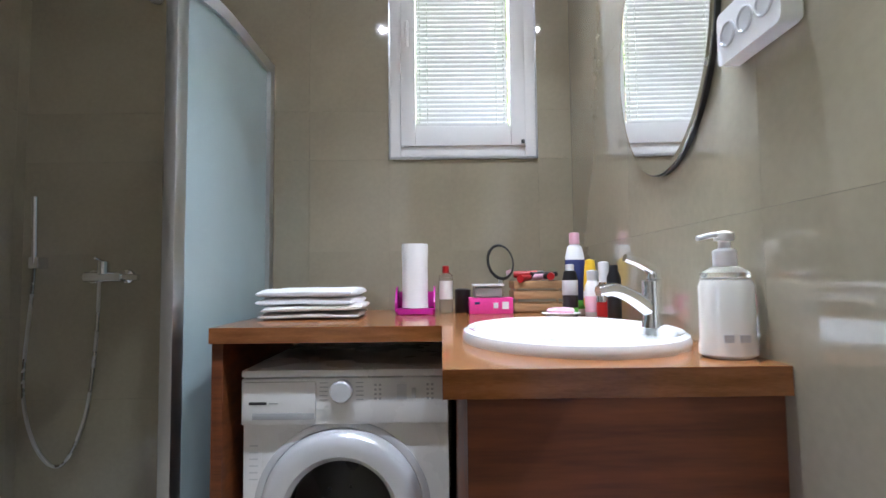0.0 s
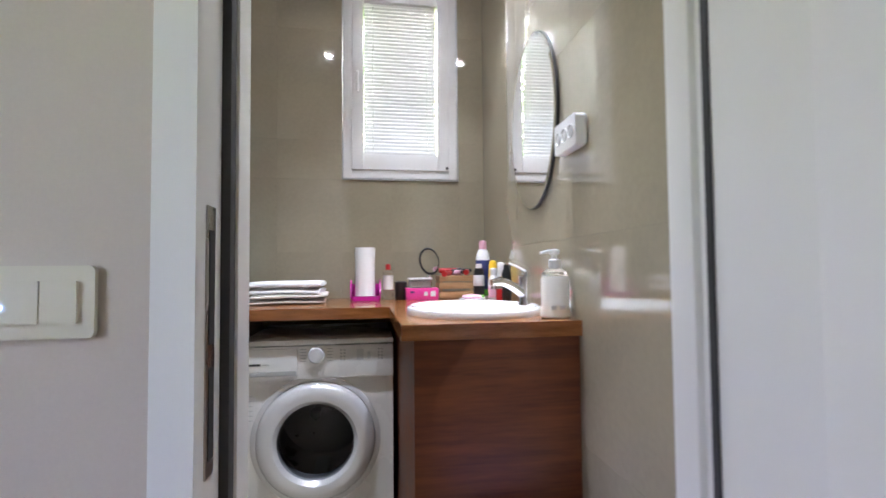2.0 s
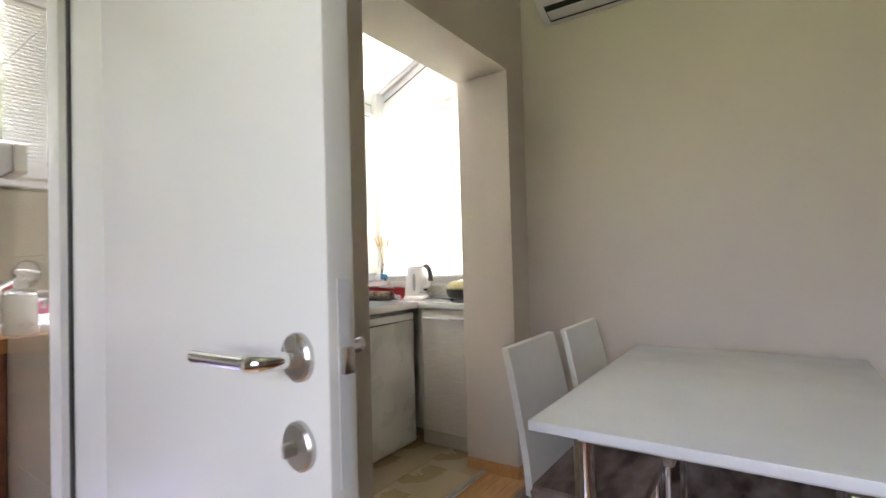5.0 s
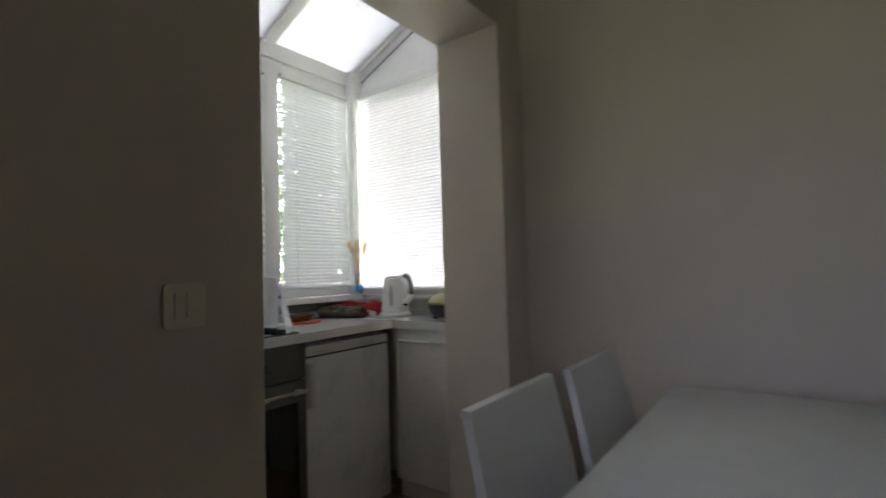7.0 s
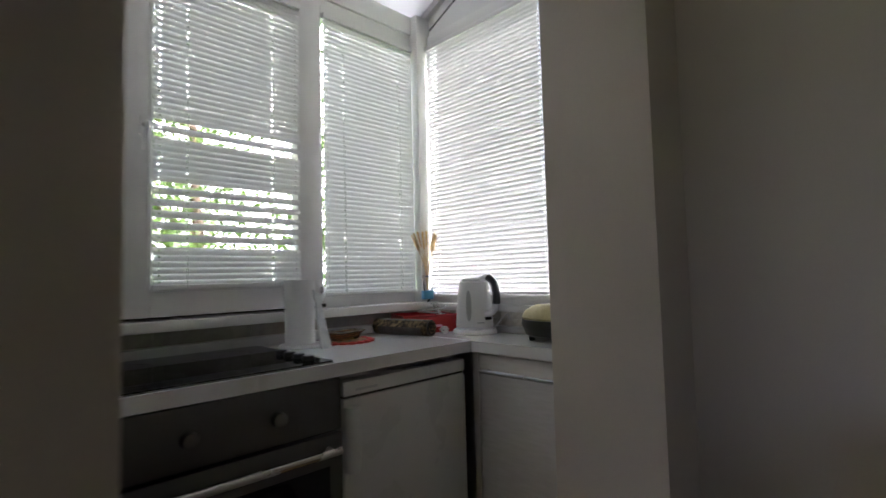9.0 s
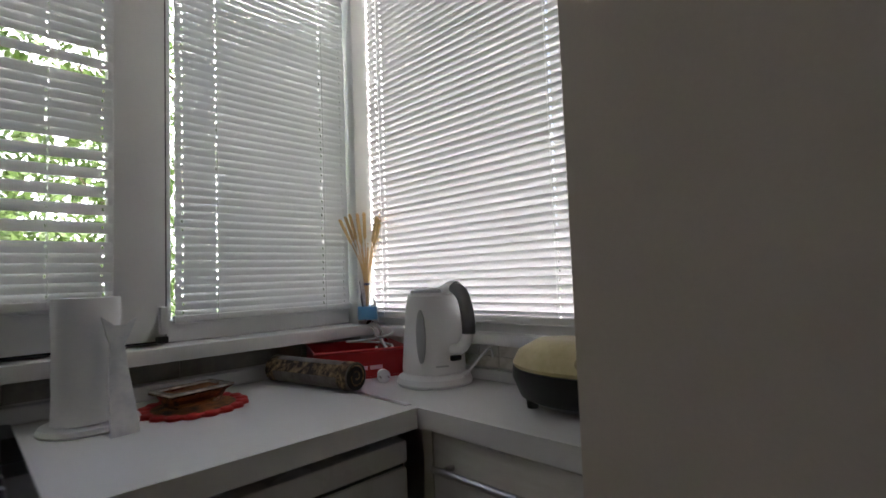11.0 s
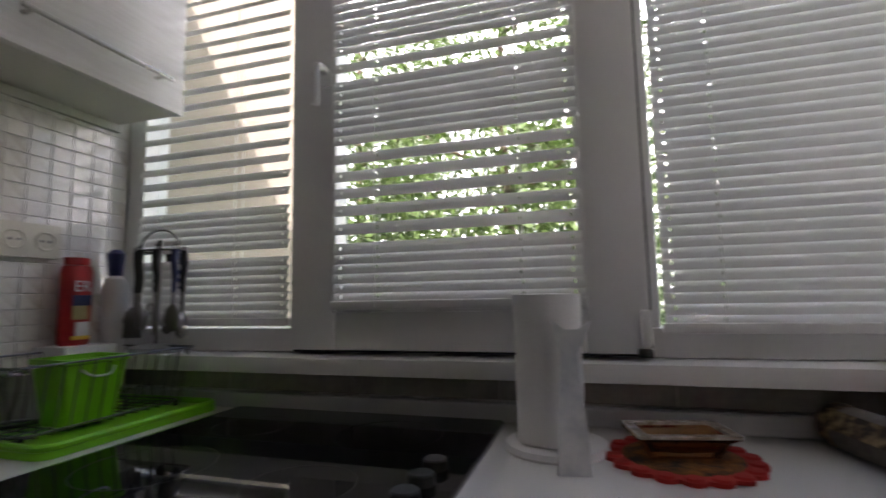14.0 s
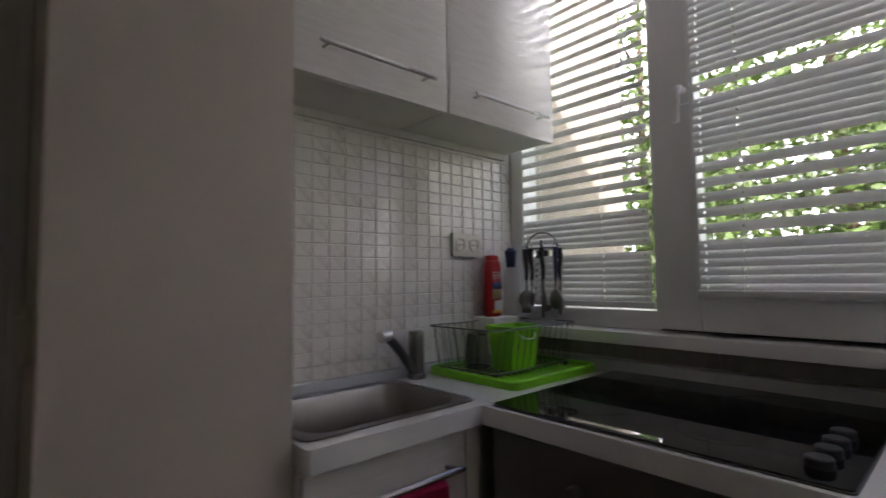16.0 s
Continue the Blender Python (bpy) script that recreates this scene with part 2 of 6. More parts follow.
def mesh(name, bm, material, smooth=True):
    me = bpy.data.meshes.new(name)
    bm.normal_update()
    bm.to_mesh(me)
    bm.free()
    for one in material if isinstance(material, (list, tuple)) else [material]:
        me.materials.append(one)
    if smooth:
        me.shade_smooth()
        me.set_sharp_from_angle(angle=radians(35))
    return me


def part(name, bm, material, parent, label="", smooth=True):
    ob = new(name, bm if isinstance(bm, bpy.types.Mesh) else mesh(name, bm, material, smooth))
    ob.parent = parent
    if label:
        ob["label"] = label
    return ob


def thing(name, label, category, at=(0, 0, 0), group="", kind="", turn=0):
    ob = new(name)
    ob.empty_display_size = 0.05
    ob.matrix_world = pose(*at, 0, 0, turn)
    return tagged(ob, label, category, group, kind)


def solid(name, bm, material, label, category, group="", kind="", at=(0, 0, 0), turn=0, smooth=True):
    ob = new(name, mesh(name, bm, material, smooth))
    ob.matrix_world = pose(*at, 0, 0, turn)
    return tagged(ob, label, category, group, kind)


def box(x0, x1, y0, y1, z0, z1, bevel=0.0, seg=2, bm=None):
    bm = bm or bmesh.new()
    m = Matrix.Translation(((x0 + x1) / 2, (y0 + y1) / 2, (z0 + z1) / 2)) @ Matrix.Diagonal((x1 - x0, y1 - y0, z1 - z0, 1))
    made = bmesh.ops.create_cube(bm, size=1, matrix=m)["verts"]
    if bevel:
        edges = {e for v in made for e in v.link_edges}
        bmesh.ops.bevel(bm, geom=list(edges), offset=bevel, segments=seg, affect="EDGES", profile=0.6)
    return bm


def lathe(profile, n=28, bm=None, sx=1.0, sy=1.0, at=(0, 0, 0), m=None):
    """Turns (radius, height) pairs round the z axis; closes the ends."""
    bm = bm or bmesh.new()
    rings = []
    for r, z in profile:
        ring = []
        for k in range(n):
            a = 2 * math.pi * k / n
            p = Vector((at[0] + r * sx * math.cos(a), at[1] + r * sy * math.sin(a), at[2] + z))
            ring.append(bm.verts.new(m @ p if m else p))
        rings.append(ring)
    for a, b in zip(rings, rings[1:]):
        for k in range(n):
            bm.faces.new((a[k], a[(k + 1) % n], b[(k + 1) % n], b[k]))
    bm.faces.new(rings[0][::-1])
    bm.faces.new(rings[-1])
    return bm


def tube(points, r, n=8, bm=None, taper=None):
    bm = bm or bmesh.new()
    pts = [Vector(p) for p in points]
    rings, side = [], None
    for i, p in enumerate(pts):
        d = (pts[min(i + 1, len(pts) - 1)] - pts[max(i - 1, 0)]).normalized()
        if side is None:
            side = d.orthogonal().normalized()
        side = (side - d * side.dot(d)).normalized()
        up = d.cross(side)
        rad = r * (1 + (taper - 1) * i / (len(pts) - 1)) if taper else r
        rings.append([bm.verts.new(p + rad * (math.cos(2 * math.pi * k / n) * side + math.sin(2 * math.pi * k / n) * up)) for k in range(n)])
    for a, b in zip(rings, rings[1:]):
        for k in range(n):
            bm.faces.new((a[k], a[(k + 1) % n], b[(k + 1) % n], b[k]))
    bm.faces.new(rings[0][::-1])
    bm.faces.new(rings[-1])
    return bm


def spline(points, n=8):
    """Catmull-Rom through the points."""
    p = [Vector(q) for q in points]
    p = [2 * p[0] - p[1], *p, 2 * p[-1] - p[-2]]
    out = []
    for i in range(1, len(p) - 2):
        for k in range(n):
            t = k / n
            a, b, c, d = p[i - 1], p[i], p[i + 1], p[i + 2]
            out.append(0.5 * (2 * b + (c - a) * t + (2 * a - 5 * b + 4 * c - d) * t * t + (3 * b - a - 3 * c + d) * t ** 3))
    return [*out, p[-2]]


def prism(outline, z0, z1, bm=None, bevel=0.0, m=None):
    """An outline in x, y lifted from z0 to z1; m lays it elsewhere."""
    bm = bm or bmesh.new()
    low = [bm.verts.new((x, y, z0)) for x, y in outline]
    high = [bm.verts.new((x, y, z1)) for x, y in outline]
    n = len(outline)
    bm.faces.new(low[::-1])
    top = bm.faces.new(high)
    for k in range(n):
        bm.faces.new((low[k], low[(k + 1) % n], high[(k + 1) % n], high[k]))
    bmesh.ops.recalc_face_normals(bm, faces=bm.faces)
    if bevel:
        bmesh.ops.bevel(bm, geom=[e for e in bm.edges if all(v.co.z == z1 for v in e.verts) or all(v.co.z == z0 for v in e.verts)], offset=bevel, segments=2, affect="EDGES")
    if m:
        bm.transform(m)
    return bm


def rrect(x0, x1, y0, y1, r, n=5):
    out = []
    for cx, cy, a0 in ((x1 - r, y1 - r, 0), (x0 + r, y1 - r, 90), (x0 + r, y0 + r, 180), (x1 - r, y0 + r, 270)):
        for k in range(n + 1):
            a = radians(a0 + 90 * k / n)
            out.append((cx + r * math.cos(a), cy + r * math.sin(a)))
    return out


def holed_slab(outer, inner, z0, z1):
    """A flat slab with one hole through it."""
    bm = bmesh.new()
    edges = []
    for loop in (outer, inner):
        vs = [bm.verts.new((x, y, z1)) for x, y in loop]
        edges += [bm.edges.new((vs[k], vs[(k + 1) % len(vs)])) for k in range(len(vs))]
    bmesh.ops.triangle_fill(bm, use_beauty=True, use_dissolve=False, edges=edges)
    up = bmesh.ops.extrude_face_region(bm, geom=bm.faces[:])
    for v in up["geom"]:
        if isinstance(v, bmesh.types.BMVert):
            v.co.z = z0
    bmesh.ops.recalc_face_normals(bm, faces=bm.faces)
    return bm


FACE_S = pose(0, 0, 0, 90, 0, 0)      # x, y of an outline become x, z; lifted towards -y
FACE_W = pose(0, 0, 0, 90, 0, -90)    # x, y of an outline become -y, z; lifted towards -x


def structure(name, bm, material, label, category, smooth=False):
    return solid(name, bm, material, label, category, kind="structure", smooth=smooth)

# ---- structure ----
H = 2.8
SKEW = pose(0.634, 0.9, 0, 0, 0, -1.5) @ pose(-0.634, -0.9, 0)    # the basin wall stands a little out of square
structure("ground", box(-40, 60, -40, 60, -0.62, -0.6), M["grass"], "grassy ground outside the windows", "ground")
structure("floor_bathroom", box(-1.65, 0.67, 0.35, 2.215, -0.1, 0.0), M["bathfloor"], "taupe tiled bathroom floor", "floor")
structure("floor_kitchen", box(1.07, 2.87, 0.33, 1.40, -0.1, -0.006), M["grout"], "beige tiled kitchen floor", "floor")
structure("floor_dining", box(-1.6, 2.69, -5.6, 0.33, -0.1, -0.012), M["wood"], "oak parquet floor of the dining room", "floor")
structure("floor_trim", box(1.38, 2.485, 0.315, 0.345, -0.006, 0.006, 0.002), M["alu"], "aluminium threshold strip between two floors", "trim")


def wall_shell():
    bm = box(-1.75, -0.21, 0.262, 0.35, 0, H)
    box(-0.21, 0.64, 0.262, 0.35, 2.09, H, bm=bm)
    box(0.64, 1.38, 0.13, 0.35, 0, H, bm=bm)
    structure("wall_north", bm, M["wall"], "pale taupe painted wall with doorway", "wall")
    structure("wall_jamb_west", box(1.07, 1.38, 0.35, 0.455, 0, H), M["wall"], "painted side of the kitchen opening", "wall")
    structure("wall_lintel", box(1.38, 2.485, 0.13, 0.44, 2.162, H), M["wall"], "painted lintel over the kitchen opening", "wall")
    structure("wall_pillar", box(2.485, 2.95, 0.13, 0.44, 0, H), M["wall"], "pale painted pillar beside the kitchen opening", "wall")
    structure("wall_east", box(2.69, 2.82, -5.6, 0.13, 0, H), M["wall"], "pale taupe painted dining room wall", "wall")
    # Never in view; stands far back so less light bounces into the room.
    structure("wall_south", box(-1.75, 2.82, -5.75, -5.6, 0, H), M["wall"], "plain unseen wall closing the dining room", "wall")
    # The opening is out of view, placed to suit the added lamp.
    bm = box(-1.75, -1.6, -5.6, -1.97, 0, H)
    box(-1.75, -1.6, -0.67, 0.262, 0, H, bm=bm)
    box(-1.75, -1.6, -1.97, -0.67, 0, 0.8, bm=bm)
    box(-1.75, -1.6, -1.97, -0.67, 2.3, H, bm=bm)
    structure("wall_west", bm, M["wall"], "painted dining room wall with an unseen window opening", "wall")
    structure("ceiling_dining", box(-1.75, 2.82, -5.75, 0.35, H, H + 0.15), M["ceil"], "white painted ceiling", "ceiling")
    structure("ceiling_bathroom", box(-1.8, 0.75, 0.35, 2.4, H, H + 0.15), M["ceil"], "white bathroom ceiling", "ceiling")
    # bathroom shell behind the tiles; the window opening goes through
    bm = box(-1.8, -0.12, 2.219, 2.47, 0, H)
    box(0.528, 0.80, 2.219, 2.47, 0, H, bm=bm)
    box(-0.12, 0.528, 2.219, 2.47, 0, 1.59, bm=bm)
    box(-0.12, 0.528, 2.219, 2.47, 2.68, H, bm=bm)
    structure("wall_bathroom_north", bm, M["grout"], "bathroom wall under the tiles", "wall")
    structure("wall_bathroom_east", box(0.634, 0.80, 0.35, 2.25, 0, H), M["grout"], "bathroom wall under the tiles", "wall").matrix_world = SKEW
    structure("wall_bathroom_west", box(-1.8, -1.654, 0.35, 2.219, 0, H), M["grout"], "bathroom wall under the tiles", "wall")
    structure("wall_kitchen_west", box(0.92, 1.066, 0.35, 1.46, -0.1, 2.75), M["mosaicgrout"], "kitchen wall under the mosaic", "wall")
    bm = box(1.07, 2.98, 1.40, 1.55, -0.6, 0.985)
    structure("wall_parapet_north", bm, M["whitewall"], "low wall under the kitchen windows", "wall")
    structure("wall_parapet_east", box(2.87, 2.98, 0.44, 1.40, -0.6, 0.985), M["whitewall"], "low wall under the side window", "wall")
    structure("baseboard", box(2.472, 2.485, 0.118, 0.44, 0, 0.06, 0.003), M["parquet"], "oak baseboard round the pillar", "baseboard")
    structure("baseboard_pillar", box(2.472, 2.69, 0.117, 0.13, 0, 0.06, 0.003), M["parquet"], "oak baseboard below the painted pillar", "baseboard")
    structure("baseboard_east", box(2.677, 2.69, -5.6, 0.117, 0, 0.06, 0.003), M["parquet"], "oak baseboard along the dining room wall", "baseboard")


wall_shell()


def bath_doorway():
    d = thing("door_frame", "white door frame with dark seal", "door frame", kind="structure")
    part("lining", box(-0.21, -0.183, 0.2625, 0.36, 0, 2.05, 0.003), M["door"], d)
    part("lining", box(0.602, 0.64, 0.118, 0.36, 0, 2.05, 0.003), M["door"], d)
    part("lining", box(-0.21, 0.64, 0.263, 0.36, 2.05, 2.09, 0.003), M["door"], d)
    part("casing", prism([(-0.184, 0.178), (-0.180, 0.186), (-0.180, 0.262), (-0.262, 0.262), (-0.262, 0.250)], 0, 2.13), M["door"], d)
    part("casing", box(0.622, 0.692, 0.105, 0.128, 0, 2.13, 0.005), M["door"], d)
    part("casing", box(-0.180, 0.622, 0.240, 0.262, 2.062, 2.13, 0.005), M["door"], d)
    part("seal", box(-0.184, -0.168, 0.263, 0.29, 0, 2.05, 0.002), M["seal"], d, "black strip for the door seal and the shaded gap")
    part("stop", box(-0.184, -0.164, 0.2905, 0.357, 0, 2.05, 0.003), M["door"], d)
    part("stop", box(0.588, 0.6335, 0.3605, 0.43, 0, 2.05, 0.003), M["door"], d)
    # This strip paints the dark gap beside the leaf, shade rather than rubber.
    part("seal", box(0.596, 0.6015, 0.322, 0.338, 0, 2.05, 0.002), M["seal"], d, "black strip for the door seal and the shaded gap")
    part("strike_plate", box(-0.181, -0.1775, 0.200, 0.232, 0.86, 1.19, 0.001), M["steel"], d, "steel strike plate with dark slots")
    # Slots are dark patches on the plate, colour in place of shaded openings.
    part("slot", box(-0.1780, -0.1765, 0.206, 0.226, 1.02, 1.16), M["dark"], d)
    part("slot", box(-0.1780, -0.1765, 0.206, 0.226, 0.88, 0.99), M["dark"], d)
    # the leaf stands open into the dining room
    leaf = thing("door_1", "white flush interior door standing open", "door", at=(0.603, 0.11, 0), kind="structure", turn=-96.0)
    part("leaf", box(0.0, 0.742, -0.02, 0.016, 0.012, 2.04, 0.003), M["door"], leaf)
    part("edge_strip", box(0.7425, 0.7434, -0.008, 0.008, 0.92, 1.14), M["lgrey"], leaf, "steel lock plate on the door edge")
    part("latch", box(0.744, 0.752, -0.007, 0.007, 1.04, 1.068, 0.002), M["steel"], leaf, "steel latch tongue")
    for side in (-1, 1):
        y = 0.02 * side
        face = pose(0, 0, 0, -90 * side, 0, 0)
        ros = part("rosette", lathe([(0.027, 0), (0.027, 0.006), (0.024, 0.009), (0.012, 0.0095)], 28, m=pose(0.690, y, 1.055) @ face), M["steel"], leaf, "round brushed steel rosette")
        part("handle", tube(spline([(0.690, y, 1.055), (0.690, y + side * 0.035, 1.055), (0.680, y + side * 0.05, 1.055), (0.655, y + side * 0.052, 1.054), (0.548, y + side * 0.052, 1.05)], 6), 0.0095, 12), M["chrome"], ros, "chrome lever handle")
        key = part("rosette", lathe([(0.027, 0), (0.027, 0.006), (0.024, 0.009), (0.012, 0.0095)], 28, m=pose(0.690, y, 0.958) @ face), M["steel"], leaf, "round steel lock rosette")
        part("thumb_turn", box(0.686, 0.694, min(y, y + side * 0.024), max(y, y + side * 0.024), 0.950, 0.966, 0.003), M["steel"], key)
    part("hinge", lathe([(0.008, 0), (0.008, 0.09)], 12, at=(-0.003, 0.026, 0.25)), M["steel"], leaf)
    part("hinge", lathe([(0.008, 0), (0.008, 0.09)], 12, at=(-0.003, 0.026, 1.70)), M["steel"], leaf)


bath_doorway()


def switch_plate(name, x0, x1, z0, z1, y, n, label):
    s = thing(name, label, "light switch", at=((x0 + x1) / 2, y, (z0 + z1) / 2))
    w, h = (x1 - x0) / 2, (z1 - z0) / 2
    part("plate", prism(rrect(-w, w, -h, h, 0.008), 0, 0.011, bevel=0.003, m=FACE_S), M["ply"], s)
    kw = (2 * w - 0.035) / n
    for k in range(n):
        a = -w + 0.0175 + k * kw
        part("rocker", prism(rrect(a + 0.001, a + kw - 0.001, -h * 0.58, h * 0.58, 0.002), 0.010, 0.016, bevel=0.0015, m=FACE_S), M["ply"], s)
    return s


sw = switch_plate("light_switch", -0.490, -0.326, 1.027, 1.118, 0.262, 3, "cream three-gang wall switch with blue pilot light")
pilot = mat("pilot_blue", (0.3, 0.5, 1), 0.3, bump=0)
pb = pilot.node_tree.nodes["Principled BSDF"]
pb.inputs["Emission Color"].default_value, pb.inputs["Emission Strength"].default_value = (0.25, 0.45, 1, 1), 0.5
part("pilot_light", box(-0.026, -0.018, -0.0185, -0.016, -0.008, -0.003), pilot, sw, "small blue pilot light")
switch_plate("light_switch", 1.165, 1.244, 1.05, 1.135, 0.13, 2, "cream double wall switch beside the kitchen opening")

# ---- windows ----


def bar_frame(name, x0, x1, z0, z1, w, y0, y1, parent, material="upvc", wb=None):
    """A rectangular frame: two uprights and two rails, one mesh."""
    wb = wb or w
    bm = box(x0, x0 + w, y0, y1, z0, z1, 0.004)
    box(x1 - w, x1, y0, y1, z0, z1, 0.004, bm=bm)
    box(x0 + w, x1 - w, y0 + 0.0005, y1, z0, z0 + wb, 0.004, bm=bm)
    box(x0 + w, x1 - w, y0 + 0.0005, y1, z1 - w, z1, 0.004, bm=bm)
    return part(name, bm, M[material], parent)


def slat_mesh(length, slots=(), width=0.025, material="slat"):
    """Curved slat with a punched slot at each cord."""
    bm = bmesh.new()
    xs, holes = [-length / 2], []
    for f in sorted(slots):
        x = (f - 0.5) * length
        holes.append(len(xs))
        xs += [x - 0.0016, x + 0.0016]
    xs.append(length / 2)
    rows = []
    for k in range(4):
        u = (-0.5, -0.15, 0.15, 0.5)[k]
        y, z = u * width, 0.0026 * (1 - 4 * u * u)
        rows.append([[bm.verts.new((x, y, z + dz)) for x in xs] for dz in (0.0, -0.0004)])
    for j, (p, q) in enumerate(zip(rows, rows[1:])):
        for i in range(len(xs) - 1):
            if j == 1 and i in holes:
                continue
            bm.faces.new((p[0][i], p[0][i + 1], q[0][i + 1], q[0][i]))
            bm.faces.new((p[1][i], q[1][i], q[1][i + 1], p[1][i + 1]))
    for i in range(len(xs) - 1):
        bm.faces.new((rows[0][0][i], rows[0][1][i], rows[0][1][i + 1], rows[0][0][i + 1]))
        bm.faces.new((rows[-1][0][i], rows[-1][0][i + 1], rows[-1][1][i + 1], rows[-1][1][i]))
    return mesh("slat", bm, M[material])


def blind(at, turn, length, z0, z1, gaps=(), tilt=58, pitch=0.0195, label="white aluminium venetian blind, slats closed", ladders=(0.12, 0.82), seed=1, material="slat"):
    """Venetian blind. gaps: stretches of height (low, high) where slats have slipped together in pairs."""
    rnd = random.Random(seed)
    b = thing("venetian_blind", label, "blind", at=(at[0], at[1], z1), turn=turn, group="venetian blinds")
    part("head_rail", box(-length / 2, length / 2, -0.012, 0.012, -0.022, 0, 0.003), M["upvc"], b)
    part("bottom_rail", box(-length / 2, length / 2, -0.010, 0.010, z0 - z1, z0 - z1 + 0.017, 0.003), M["upvc"], b)
    me = slat_mesh(length - 0.006, tuple(ladders) + ((0.035, 0.965) if ladders else ()), material=material)
    z = z1 - 0.034
    while z > z0 + 0.016:
        s = part("slat", me, None, b)
        loose = any(a < z < c for a, c in gaps)
        s.matrix_basis = pose(rnd.uniform(-0.0015, 0.0015), rnd.uniform(-0.0003, 0.0003), z - z1, -(tilt + rnd.uniform(-0.25, 0.25)), rnd.uniform(-0.25, 0.25) * (1.6 if loose else 0.12), 0)
        z -= pitch * (2.0 + rnd.uniform(-0.12, 0.12) if loose else 1.0)
    for f in ladders:
        x = -length / 2 + f * length
        part("ladder_cord", tube([(x, -0.013, -0.02), (x, -0.0135, (z0 - z1) / 2), (x, -0.013, z0 - z1 + 0.005)], 0.0008, 6), M["cord"], b)
        part("ladder_cord", tube([(x, 0.013, -0.02), (x, 0.013, z0 - z1 + 0.005)], 0.0008, 6), M["cord"], b)
    return b


def bath_window():
    w = thing("window_1", "white tilt window high in the tiled wall", "window", kind="structure")
    bar_frame("window_frame", -0.105, 0.513, 1.598, 2.67, 0.045, 2.205, 2.29, w)
    s = bar_frame("sash", -0.06, 0.468, 1.643, 2.63, 0.062, 2.195, 2.26, w, wb=0.085)
    p = part("pane", box(0.0, 0.41, 2.243, 2.247, 1.725, 2.57), M["glass"], s, smooth=False)
    p.visible_shadow = False
    part("window_handle", tube(spline([(-0.03, 2.195, 2.16), (-0.03, 2.16, 2.16), (-0.03, 2.15, 2.14), (-0.03, 2.152, 2.05)], 5), 0.008, 8), M["upvc"], s)
    part("hinge", box(0.448, 0.462, 2.186, 2.197, 1.65, 1.665, 0.002), M["seal"], s)
    part("corner_trim", box(-0.112, -0.105, 2.203, 2.211, 1.59, 2.68), M["alu"], w)
    part("corner_trim", box(0.513, 0.520, 2.203, 2.211, 1.59, 2.68), M["alu"], w)
    part("corner_trim", box(-0.112, 0.520, 2.203, 2.211, 1.590, 1.5975), M["alu"], w)


bath_window()
blind((0.2, 2.222), 0, 0.395, 1.728, 2.60, tilt=-72, pitch=0.0195, label="white venetian blind in the bathroom window", ladders=(0.12, 0.88), seed=3, material="bathslat")


